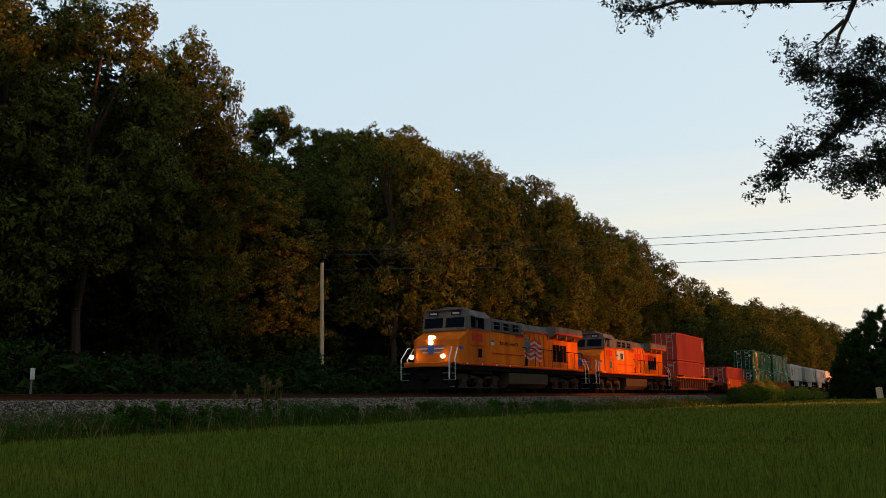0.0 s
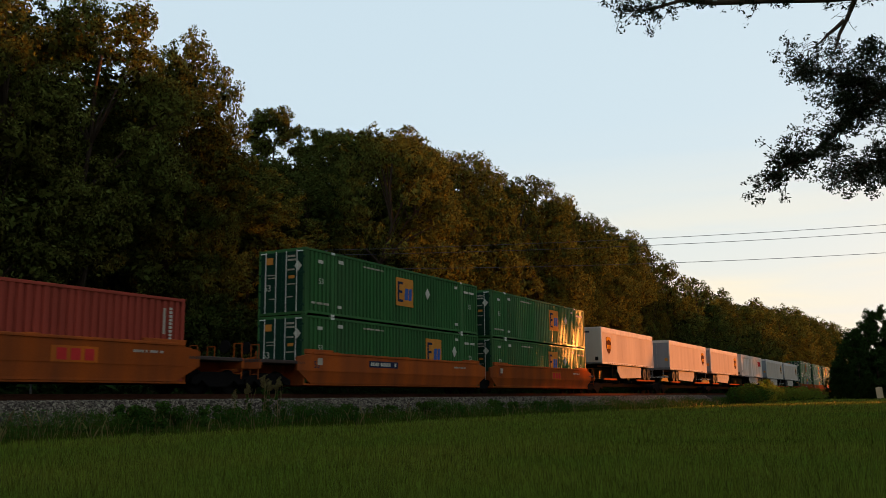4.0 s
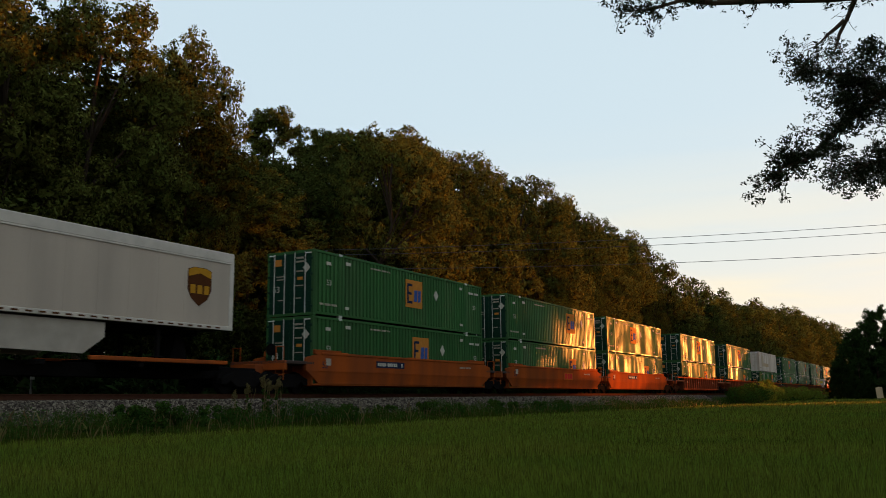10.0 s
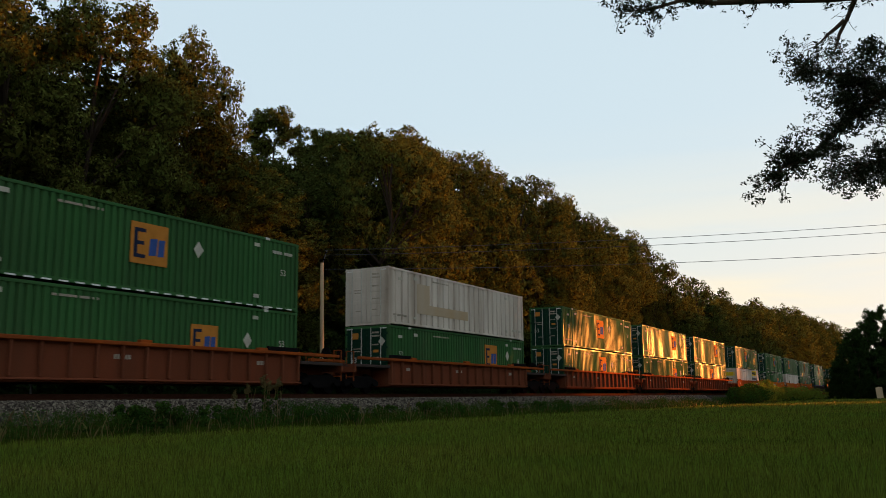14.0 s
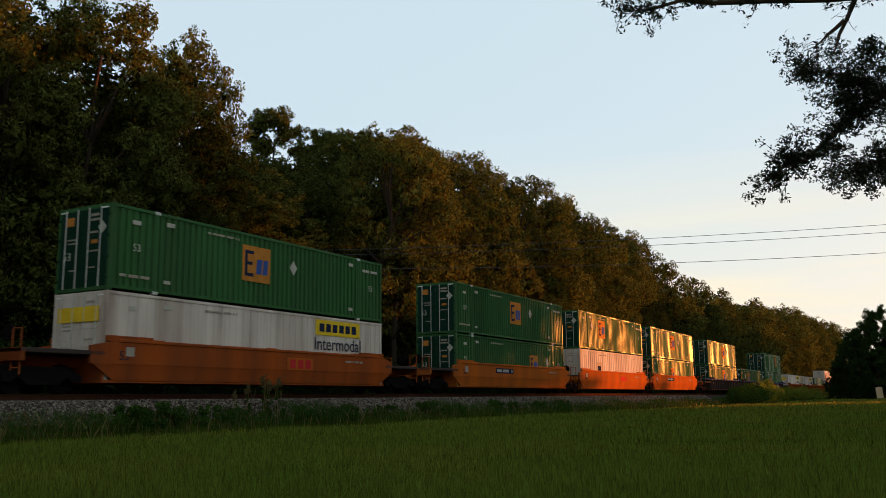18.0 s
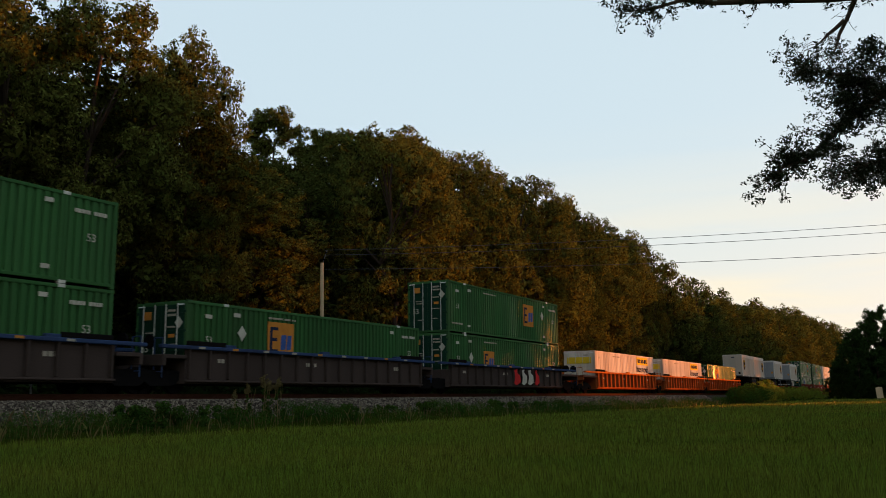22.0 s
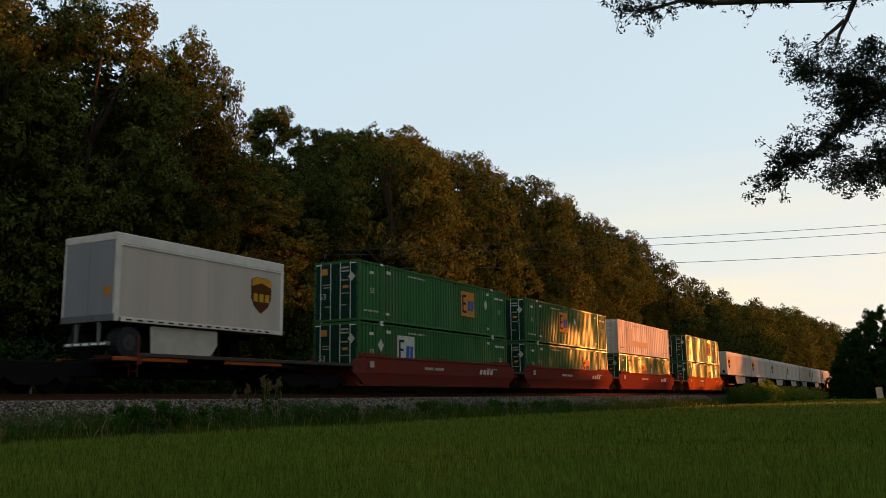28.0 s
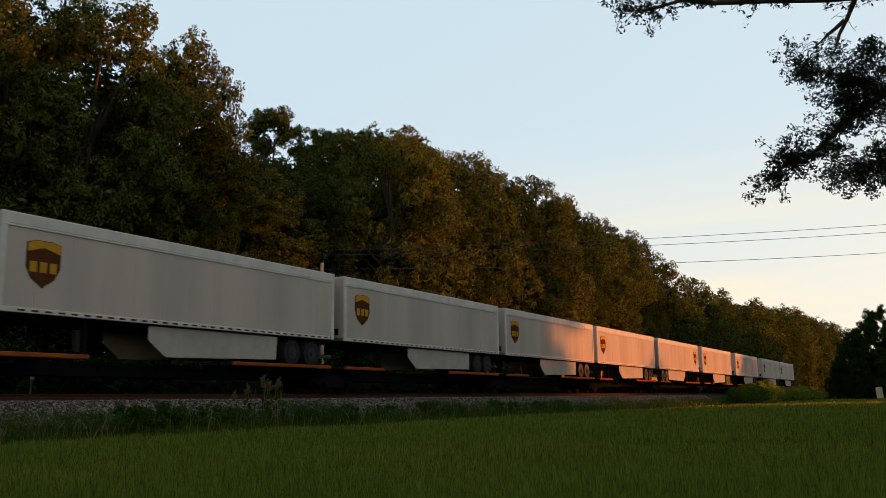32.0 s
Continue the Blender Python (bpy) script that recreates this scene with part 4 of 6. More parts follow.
def add_truck(t, y):
    tk = part("truck", shared("truck", lambda: Mesh().box(-1.05, 1.05, -0.22, 0.22, 0.5, 0.78, 0.03)), BLACK, t, "black cast steel truck", at=pose(0, y, 0))
    for a in (-0.88, 0.88):
        part("wheelset", shared("wheelset", wheelset), BLACK, tk, at=pose(0, a, 0))
    for s in (-1, 1):
        part("sideframe", shared(f"sideframe/{s}", lambda: sideframe(s)), BLACK, tk)
    return tk


def build_well_car(length, a, b, style, paint, top_paint, label, marks=0):
    """A well car whose well holds a box of that length from y = 0; a and b: how far it reaches before and behind the well."""
    t = thing("well_car", label, "railcar", "well cars of the train")
    y0, y1 = 0.15 - min(a, 1.2) * 0.2, length - 0.15 + min(b, 1.2) * 0.2
    W = 1.46
    for side in (-1, 1):
        s = lambda p, q: sorted((side * p, side * q))
        if style == "ribbed":
            part("side_panel", Mesh().box(*s(W - 0.15, W - 0.11), y0, y1, 0.46, 1.6, 0.008), paint, t)
            part("top_chord", Mesh().box(*s(W - 0.14, W + 0.06), y0 - a * 0.75, y1 + b * 0.75, 1.55, 1.68, 0.02), top_paint, t)
            part("bottom_chord", Mesh().box(*s(W - 0.2, W + 0.02), y0, y1, 0.40, 0.47, 0.015), paint, t)
            rib = shared(f"rib/{side}{paint.name}", lambda: Mesh().box(*s(W - 0.12, W + 0.03), -0.045, 0.045, 0.5, 1.56, 0.015))
            n = 17 if length > 14 else 13
            for i in range(n if side > 0 else 0):
                part("rib", rib, paint, t, at=pose(0, y0 + 0.15 + i * (y1 - y0 - 0.3) / (n - 1), 0))
        else:
            hang = [(y0 - 0.55, 1.5), (y0 - 0.55, 0.95), (y1 + 0.55, 0.95), (y1 + 0.55, 1.5), (y1 - 0.6, 1.72), (y0 + 0.6, 1.72)]
            part("side_panel", Mesh().extrude(hang, "x", *s(W - 0.12, W)), paint, t)
            low = [(side * x, y, z) for x in (W - 0.05, W) for y, z in ((y0 - 0.5, 0.95), (y1 + 0.5, 0.95))]
            low += [(side * x, y, z) for x in (W - 0.14, W - 0.09) for y, z in ((y0 + 0.4, 0.44), (y1 - 0.4, 0.44))]
            quads = [(2, 6, 7, 3), (0, 1, 5, 4), (0, 2, 3, 1), (4, 5, 7, 6), (0, 4, 6, 2), (1, 3, 7, 5)]
            part("lower_panel", Mesh().add(low, quads if side > 0 else [q[::-1] for q in quads]), paint, t)
            part("bottom_chord", Mesh().box(*s(W - 0.18, W - 0.08), y0 + 0.42, y1 - 0.42, 0.40, 0.5, 0.015), paint, t)
            part("top_chord", Mesh().box(*s(W - 0.16, W + 0.03), y0 + 0.5, y1 - 0.5, 1.64, 1.75, 0.02), top_paint, t)
            part("seam", Mesh().box(*s(W - 0.01, W + 0.012), y0 + 0.3, y1 - 0.3, 0.94, 0.965), paint, t)
            if side > 0:
                part("marking", words("53", 0.42), DECAL_NAVY, t, "black painted length number", at=pose(W + 0.004, y0 + 0.75, 1.2))
        for yy in (y0 + 0.1, y1 - 2.0):
            part("end_coaming", Mesh().box(*s(W - 0.18, W - 0.04), yy, yy + 1.9, 1.66, 1.86, 0.015), paint if style == "smooth" else BLACK, t)
        for k in range(3):
            yy = y0 + (0.12 + 0.36 * k) * (y1 - y0)
            part("guide", Mesh().box(*s(W - 0.2, W + 0.02), yy, yy + 0.5, 1.66, 1.78, 0.02), top_paint, t)
        if side < 0:
            continue
        span = y1 - y0
        if style == "smooth":
            part("marking", Mesh().box(W - 0.01, W + 0.012, y0 + span * 0.05, y0 + span * 0.05 + 0.34, 1.2, 1.5), DECAL_DULL, t, "dull stencilled marking")
            if marks == 0:
                pl = part("name_plate", Mesh().box(W - 0.01, W + 0.012, y0 + span * 0.29, y0 + span * 0.29 + 2.5, 1.2, 1.5), DECAL_NAVY, t, "black plate with pale bars")
                part("marking", script(W + 0.016, y0 + span * 0.29 + 0.12, 1.26, 2.2, 0.17, 11), DECAL_PALE, pl)
            elif marks == 1:
                pl = part("name_plate", Mesh().box(W - 0.01, W + 0.012, y0 + span * 0.55, y0 + span * 0.55 + 1.7, 0.95, 1.45), AMBER_WELL, t, "orange panel with red bars")
                for k in range(3):
                    part("logo_bar", Mesh().box(W - 0.01, W + 0.02, y0 + span * 0.55 + 0.2 + 0.5 * k, y0 + span * 0.55 + 0.55 + 0.5 * k, 1.02, 1.38), DECAL_RED, pl)
            else:
                for k in range(4):
                    a = y0 + span * 0.74 + 0.45 * k
                    part("logo_bar", Mesh().extrude([(a, 1.08), (a + 0.3, 1.08), (a + 0.42, 1.34), (a + 0.12, 1.34)], "x", W - 0.01, W + 0.012), DECAL_PALE, t, "slanted pale emblem bar")
                part("marking", script(W + 0.008, y0 + span * 0.36, 1.18, 1.9, 0.15, 12), DECAL_DULL, t, "dull stencilled number")
            part("marking", script(W + 0.008, y0 + span * 0.8, 1.35, 1.3, 0.09, 13), DECAL_DULL, t, "dull stencilled line")
        else:
            for k, (f, w) in enumerate(((0.10, 0.5), (0.42, 0.6), (0.84, 0.6))):
                part("marking", script(W - 0.105, y0 + f * span, 1.1, w, 0.16, 20 + k), DECAL_DULL, t, "dull stencilled marking")
            if paint is DARK_BROWN_WELL:
                for k in range(9):
                    part("chord_patch", Mesh().box(W + 0.05, W + 0.066, y0 + 0.5 + k * span / 9.4, y0 + 0.8 + k * span / 9.4, 1.575, 1.655), DECAL_ORANGE if k % 3 == 1 else DECAL_DULL, t)
            if marks == 2 and paint is DARK_BROWN_WELL:
                for k, (a, w, m_) in enumerate(((0.50, 1.0, DECAL_RED), (0.57, 0.9, DECAL_PALE), (0.63, 1.0, DECAL_PALE), (0.70, 0.8, DECAL_RED))):
                    yy = y0 + a * span
                    part("graffiti", Mesh().extrude([(yy, 0.6), (yy + w * 0.4, 0.52), (yy + w, 0.7), (yy + w * 0.9, 1.1), (yy + w * 0.45, 1.3), (yy + w * 0.5, 1.5), (yy + 0.05, 1.45), (yy + 0.2, 1.0)], "x", W + 0.021, W + 0.03), m_, t, "spray-painted shape")
    part("floor", Mesh().box(-W + 0.1, W - 0.1, y0, y1, 0.34, 0.42, 0.01), paint, t)
    for end, reach, edge in ((-1, a, y0), (1, b, y1)):
        d0, d1 = sorted((edge, edge + end * reach))
        part("end_bulkhead", Mesh().box(-W + 0.12, W - 0.12, *sorted((edge, edge - end * 0.1)), 0.4, 1.3, 0.02), paint, t)
        part("centre_sill", Mesh().box(-0.33, 0.33, d0, d1, 0.82, 1.2, 0.03), paint, t)
        if reach > 1.4:
            # platform in dark brown, whatever the car's own paint
            part("end_platform", Mesh().box(-W, W, *sorted((edge, edge + end * (reach - 0.5))), 1.2, 1.34, 0.02), DARK_BROWN_WELL, t)
            part("end_sill", Mesh().box(-W, W, *sorted((edge + end * (reach - 0.5), edge + end * (reach - 0.65))), 0.95, 1.34, 0.02), paint, t)
            for sx in (-1, 1):
                part("grab_iron", Mesh().rod((sx * (W - 0.1), edge + end * (reach - 0.55), 0.55), (sx * (W - 0.1), edge + end * (reach - 0.55), 1.9), 0.022).rod((sx * (W - 0.5), edge + end * (reach - 0.55), 0.55), (sx * (W - 0.5), edge + end * (reach - 0.55), 1.9), 0.022)
                     .rod((sx * (W - 0.5), edge + end * (reach - 0.55), 0.75), (sx * (W - 0.1), edge + end * (reach - 0.55), 0.75), 0.02).rod((sx * (W - 0.5), edge + end * (reach - 0.55), 1.9), (sx * (W - 0.1), edge + end * (reach - 0.55), 1.9), 0.02), top_paint, t)
            part("brake_wheel", Mesh().rod((0.6, edge + end * (reach - 0.7), 1.8), (0.6, edge + end * (reach - 0.62), 1.8), 0.25, 14), BLACK, t)
            part("coupler", Mesh().box(-0.15, 0.15, *sorted((edge + end * (reach - 0.5), edge + end * (reach + 0.25))), 0.75, 1.02, 0.04), BLACK, t)
            add_truck(t, edge + end * min(reach - 1.2, 1.9) if reach > 2.2 else edge + end * reach * 0.5)
        elif end < 0:
            add_truck(t, edge + end * reach)
    return t


def build_spine_car(length, a, b, label):
    """A skeletal car with one deep centre beam that carries a road trailer."""
    t = thing("spine_car", label, "railcar", "spine cars of the train")
    part("centre_beam", Mesh().box(-0.35, 0.35, -a, length + b, 0.55, 1.02, 0.03), BLACK, t)
    for y in (0.1, length * 0.72, length * 0.86):
        part("deck", Mesh().box(-1.38, 1.38, y - (0 if y < 1 else 0.9), y + 1.9, 1.02, 1.14, 0.02), BLACK, t)
    for side in (-1, 1):
        s = lambda p, q: sorted((side * p, side * q))
        for y0, y1 in ((0.0, 3.2), (length * 0.60, length * 0.98)):
            part("side_rail", Mesh().box(*s(1.3, 1.42), y0, y1, 1.06, 1.2, 0.02), ORANGE_WELL, t)
        for i in range(5):
            y = 0.6 + i * (length - 1.2) / 4
            part("outrigger", Mesh().box(*s(0.3, 1.36), y - 0.09, y + 0.09, 0.86, 1.02, 0.02), BLACK, t)
    part("hitch", Mesh().extrude([(length - 2.2, 1.1), (length - 1.3, 1.1), (length - 1.6, 2.2), (length - 1.9, 2.2)], "x", -0.35, 0.35), BLACK, t)
    if a > 1.2:
        add_truck(t, -a + 0.9 if a > 2.2 else -a * 0.5)
    else:
        add_truck(t, -a)
    if b > 1.6:
        add_truck(t, length + b - 1.4)
    part("coupler", Mesh().box(-0.15, 0.15, -a - 0.2, -a, 0.7, 0.98, 0.03), BLACK, t)
    return t


def build_trailer(length, logo_y, label, plain=False, paint=None, skirted=True):
    """A dry-van road trailer, its rear doors towards the leading end of the train."""
    paint = paint or SILVER
    t = thing("road_trailer", label, "trailer", "road trailers on the train")
    z0, z1, W = 2.34, 5.28, 1.295
    part("body", Mesh().box(-W + 0.02, W - 0.02, 0.06, length, z0 + 0.1, z1 - 0.04, 0.05), paint, t)
    for side in (-1, 1):
        s = lambda p, q: sorted((side * p, side * q))
        part("top_rail", Mesh().box(*s(W - 0.05, W + 0.012), 0.05, length - 0.02, z1 - 0.42, z1 - 0.36, 0.008), SILVER_TRIM, t)
        part("upper_panel", Mesh().box(*s(W - 0.05, W + 0.004), 0.05, length - 0.02, z1 - 0.36, z1, 0.02), SILVER_TRIM, t)
        part("bottom_rail", Mesh().box(*s(W - 0.06, W + 0.012), 0.3, length - 0.05, z0, z0 + 0.16, 0.015), SILVER_TRIM, t)
        for y in (0.0, length - 0.22):
            part("corner_post", Mesh().box(*s(W - 0.1, W + 0.008), y, y + 0.22, z0, z1, 0.02), SILVER_TRIM, t)
        m = Mesh()
        n = int(length / (1.19 if plain else 1.22))
        for i in range(1, n):
            m.box(*s(W - 0.03, W - 0.0165), i * length / n - 0.012, i * length / n + 0.012, z0 + 0.16, z1 - 0.42)
        tagged(part("panel_seams", m, paint, t), kind="stuff")
        if plain:
            for i in range(4):
                a = 1.25 + i * 0.58
                part("logo_bar", Mesh().extrude([(a, 3.95), (a + 0.42, 3.95), (a + 0.5, 4.62), (a + 0.08, 4.62)], "x", *s(W - 0.02, W + 0.008)), DECAL_RED, t, "red slanted emblem bar")
            part("marking", Mesh().box(*s(W - 0.02, W + 0.006), 1.3, 3.0, 3.72, 3.8), DECAL_DULL, t)
            part("marking", Mesh().box(*s(W - 0.02, W + 0.006), length - 0.75, length - 0.4, 2.85, 3.1), DECAL_DULL, t)
        m = Mesh()
        pitch = 0.9 if plain else 0.46
        for i in range(int((length - 0.8) / pitch)):
            m.box(*s(W + 0.01, W + 0.018), 0.5 + i * pitch, 0.74 + i * pitch, z0 + 0.05, z0 + 0.105)
        tagged(part("markers", m, DECAL_BROWN, t, "dark clearance marks along the bottom rail"), kind="stuff")
        if not plain:
            ly = length * logo_y
            shield = [(-0.58, 0.58), (-0.58, -0.15), (-0.40, -0.48), (0, -0.74), (0.40, -0.48), (0.58, -0.15), (0.58, 0.58), (0.3, 0.67), (-0.3, 0.67)]
            sh = part("shield", Mesh().extrude([(p, q) for p, q in shield], "x", *s(W - 0.02, W + 0.006)), DECAL_BROWN, t, "brown and gold shield emblem", at=pose(0, ly, 3.88))
            part("shield_band", Mesh().extrude([(-0.56, 0.56), (-0.56, 0.30), (0.0, 0.46), (0.56, 0.30), (0.56, 0.56), (0.3, 0.65), (-0.3, 0.65)], "x", *s(W, W + 0.012)), DECAL_GOLD, sh)
            for k in (-0.34, 0.0, 0.34):
                part("shield_block", Mesh().box(*s(W, W + 0.012), k - 0.12, k + 0.12, -0.3, 0.02, 0.004), DECAL_GOLD, sh)
        sk0, sk1 = (3.7, 10.4) if length > 12 else (1.7, 4.9)
        if skirted:
            part("side_skirt", Mesh().extrude([(sk0, 2.28), (sk0 + 0.05, 1.36), (sk1 - 0.4 if length < 12 else sk1 - 0.8, 1.25), (sk1, 1.75 if length < 12 else 1.8), (sk1, 2.28)], "x", *s(1.12, 1.16)), SKIRT, t, "pale aerodynamic skirt panel")
        for y in ([1.5, 2.8] if length > 12 else [0.75]):
            wh = part("wheel", shared(f"wheel/{side}", lambda: Mesh().rod((side * 0.72, 0, 0), (side * 1.22, 0, 0), 0.52, 22)), RUBBER, t, at=pose(0, y, 1.68))
            part("hub", shared(f"hub/{side}", lambda: Mesh().rod((side * 1.2, 0, 0), (side * 1.235, 0, 0), 0.27, 16).rod((side * 1.22, 0, 0), (side * 1.28, 0, 0), 0.1, 10)), HUB, wh)
        part("landing_leg", Mesh().box(*s(0.85, 1.0), length - 3.4, length - 3.25, 1.3, 2.36, 0.01).box(*s(0.8, 1.05), length - 3.5, length - 3.15, 1.24, 1.3), BLACK, t)
        dm = Mesh().box(*s(0.01, W - 0.12), 0.0, 0.04, z0 + 0.22, z1 - 0.24, 0.01)
        dr = part("door", dm, REAR_DOOR, t, "smooth grey rear door")
        part("bumper_strut", Mesh().box(*s(0.5, 0.6), 0.02, 0.12, 1.66, z0 + 0.05, 0.01), STEEL, t)
    part("door_header", Mesh().box(-W, W, -0.01, 0.1, z1 - 0.25, z1 + 0.01, 0.02), SILVER_TRIM, t)
    part("door_sill", Mesh().box(-W, W, -0.02, 0.1, z0, z0 + 0.24, 0.02), STEEL, t)
    part("bumper", Mesh().box(-1.1, 1.1, -0.02, 0.1, 1.55, 1.68, 0.02), STEEL, t)
    for i in range(5):
        part("tape", Mesh().box(-0.95 + i * 0.42, -0.67 + i * 0.42, -0.03, -0.022, 1.58, 1.65), TAPE, t, "white reflective tape")
    for x, z, w, h in ((-0.85, z0 + 0.42, 0.26, 0.3), (0.55, z0 + 0.36, 0.2, 0.34), (0.95, z0 + 0.5, 0.14, 0.12)):
        part("connection_box", Mesh().box(x - w / 2, x + w / 2, length - 0.01, length + 0.07, z - h / 2, z + h / 2, 0.015), BLACK, t, "black hose and plug box")
    part("marking", Mesh().box(-0.3, 0.15, length - 0.01, length + 0.006, z1 - 0.42, z1 - 0.3), DECAL_NAVY, t)
    part("front_plate", Mesh().box(-W + 0.06, W - 0.06, length - 0.03, length + 0.004, z0 + 0.02, z0 + 0.14, 0.01), STEEL, t)
    part("label", Mesh().box(0.78, 1.08, -0.02, 0.002, 3.2, 3.5), DECAL_ORANGE, t, "orange square label")
    part("underframe", Mesh().box(-0.5, 0.5, 0.2, length - 1.0, z0 - 0.22, z0, 0.02), BLACK, t)
    part("suspension", Mesh().rod((-0.8, 1.5, 1.68), (0.8, 1.5, 1.68), 0.09).rod((-0.8, 2.8 if length > 12 else 1.5, 1.68), (0.8, 2.8 if length > 12 else 1.5, 1.68), 0.09).box(-0.6, 0.6, 0.8, 3.6 if length > 12 else 2.0, 1.85, 2.14), BLACK, t)
    part("roof", Mesh().box(-W + 0.04, W - 0.04, 0.1, length - 0.05, z1 - 0.03, z1 + 0.012, 0.01), SILVER_TRIM, t)
    return t


def build_locomotive(label, flag, lamps_on):
    """A six-axle road locomotive, its nose at y = 0."""
    L = 22.3
    t = thing("locomotive", label, "locomotive", "locomotives")
    part("underframe", Mesh().box(-1.5, 1.5, 0.5, L - 0.5, 1.28, 1.62, 0.03), BLACK, t)
    part("side_sill", Mesh().box(-1.56, 1.56, 1.6, L - 1.4, 1.58, 1.74, 0.02), LOCO_YELLOW, t)
    # nose and cab
    nose = Mesh()
    rings = [(0.95, 0.95, 2.95), (1.02, 1.05, 3.02), (1.5, 1.46, 3.12), (2.62, 1.46, 3.56)]
    pts = []
    for y, w, z in rings:
        pts += [(-w, y, 1.7), (-w, y, z - 0.12), (-w + 0.14, y, z), (w - 0.14, y, z), (w, y, z - 0.12), (w, y, 1.7)]
    n = 6
    fc = [(i * n + j, i * n + (j + 1) % n, (i + 1) * n + (j + 1) % n, (i + 1) * n + j) for i in range(3) for j in range(n)]
    fc += [tuple(range(n))[::-1], tuple(range(3 * n, 4 * n))]
    nose.add(pts, [f[::-1] for f in fc])
    part("nose", nose, LOCO_YELLOW, t)
    part("cab", Mesh().box(-1.5, 1.5, 2.55, 5.3, 1.7, 3.62, 0.05), LOCO_YELLOW, t)
    part("cab_roof", Mesh().extrude([(-1.5, 3.62), (1.5, 3.62), (1.46, 4.42), (1.12, 4.8), (-1.12, 4.8), (-1.46, 4.42)], "y", 2.62, 5.5), LOCO_GREY, t, "grey upper cab and roof")
    part("windshield_frame", Mesh().extrude([(2.4, 3.56), (2.62, 4.72), (2.8, 4.72), (2.8, 3.56)], "x", -1.42, 1.42), LOCO_GREY, t)
    part("roof_edge", Mesh().box(-1.12, 1.12, 2.45, 2.8, 4.72, 4.82, 0.03), LOCO_GREY, t)
    for s in (-1, 1):
        part("windshield", Mesh().box(*sorted((s * 0.1, s * 1.3)), -0.02, 0.02, 0.0, 0.58, 0.015), GLASS, t, at=pose(0, 2.42, 3.74, -10.7))
        part("wiper", Mesh().rod((s * 0.5, -0.03, 0.55), (s * 0.75, -0.03, 0.1), 0.012, 5), BLACK, t, at=pose(0, 2.42, 3.74, -10.7))
        for y, w in ((2.95, 0.5), (3.6, 1.0)):
            part("cab_window", Mesh().box(*sorted((s * 1.42, s * 1.505)), y, y + w, 3.72, 4.36, 0.02), GLASS, t)
        part("sunshade", Mesh().extrude([(s * 1.48, 4.44), (s * 1.85, 4.3), (s * 1.85, 4.27), (s * 1.48, 4.38)][:: (1 if s > 0 else -1)], "y", 3.0, 4.6), LOCO_GREY, t)
        part("mirror", Mesh().box(*sorted((s * 1.55, s * 1.62)), 3.5, 3.55, 3.75, 4.2, 0.01), STEEL, t)
        part("number_board", Mesh().box(*sorted((s * 0.42, s * 1.05)), -0.04, 0.03, 0.72, 0.94, 0.01), DECAL_NAVY, t, "dark board with a pale bar", at=pose(0, 2.42, 3.74, -10.7))
        part("marking", Mesh().box(*sorted((s * 0.52, s * 0.95)), -0.05, -0.03, 0.78, 0.88), DECAL_PALE, t, at=pose(0, 2.42, 3.74, -10.7))
        part("ditch_light", Mesh().rod((s * 1.0, 0.42, 2.02), (s * 1.0, 0.55, 2.02), 0.11, 14), LAMP if lamps_on else STEEL, t, "glowing ditch light" if lamps_on else "")
        for k in range(4):
            z = 2.62 - 0.11 * k
            part("wing_feather", Mesh().extrude([(s * 0.2, z), (s * (0.96 - 0.13 * k), z), (s * (0.90 - 0.13 * k), z - 0.06), (s * 0.2, z - 0.06)][:: (1 if s < 0 else -1)], "y", 0.925, 0.955), DECAL_BLUE if k % 2 == 0 else DECAL_PALE, t, "striped wing of the emblem")
        part("wing_tip", Mesh().box(*sorted((s * 1.463, s * 1.468)), 1.5, 1.95, 2.45, 2.6), DECAL_BLUE, t)
        for y, d in ((0.55, 1), (L - 0.55, -1)):
            for k in range(4):
                part("step", shared(f"step/{s}", lambda: Mesh().box(*sorted((s * 1.12, s * 1.5)), -0.3, 0.3, -0.02, 0.02, 0.005)), STEEL, t, at=pose(0, y, 0.38 + 0.36 * k))
            part("step_side", Mesh().box(*sorted((s * 1.49, s * 1.53)), y - 0.34, y - 0.3, 0.3, 1.7).box(*sorted((s * 1.06, s * 1.53)), y + 0.3, y + 0.36, 0.3, 1.7), BLACK, t)
            for yy in (y - 0.32, y + 0.34):
                part("step_rail", Mesh().tube([(s * 1.52, yy, 0.75), (s * 1.52, yy, 1.9), (s * 1.42, yy + d * 0.5, 2.5), (s * 1.3, yy + d * 0.6, 2.55)], 0.03, 6), HANDRAIL, t, "pale step handrail")
        part("handrail", Mesh().tube([(s * 1.5, 10.0, 2.9), (s * 1.5, L - 1.4, 2.9), (s * 1.5, L - 1.0, 2.5)], 0.024, 6), BLACK, t)
        for k in range(8):
            part("stanchion", shared(f"stanchion/{s}", lambda: Mesh().rod((s * 1.5, 0, 1.7), (s * 1.5, 0, 2.9), 0.02)), BLACK, t, at=pose(0, 10.6 + k * 1.45, 0))
        part("stripe", Mesh().box(*sorted((s * 1.5, s * 1.566)), 1.6, L - 1.5, 1.60, 1.66), LOCO_RED, t, "thin red stripe")
        part("cab_stripe", Mesh().box(*sorted((s * 1.49, s * 1.508)), 2.6, 5.3, 3.56, 3.63), LOCO_RED, t, "thin red stripe")
        for k in range(4):
            part("number_bar", Mesh().box(*sorted((s * 1.49, s * 1.512)), 3.0 + 0.36 * k, 3.24 + 0.36 * k, 2.98, 3.42), DECAL_RED, t)
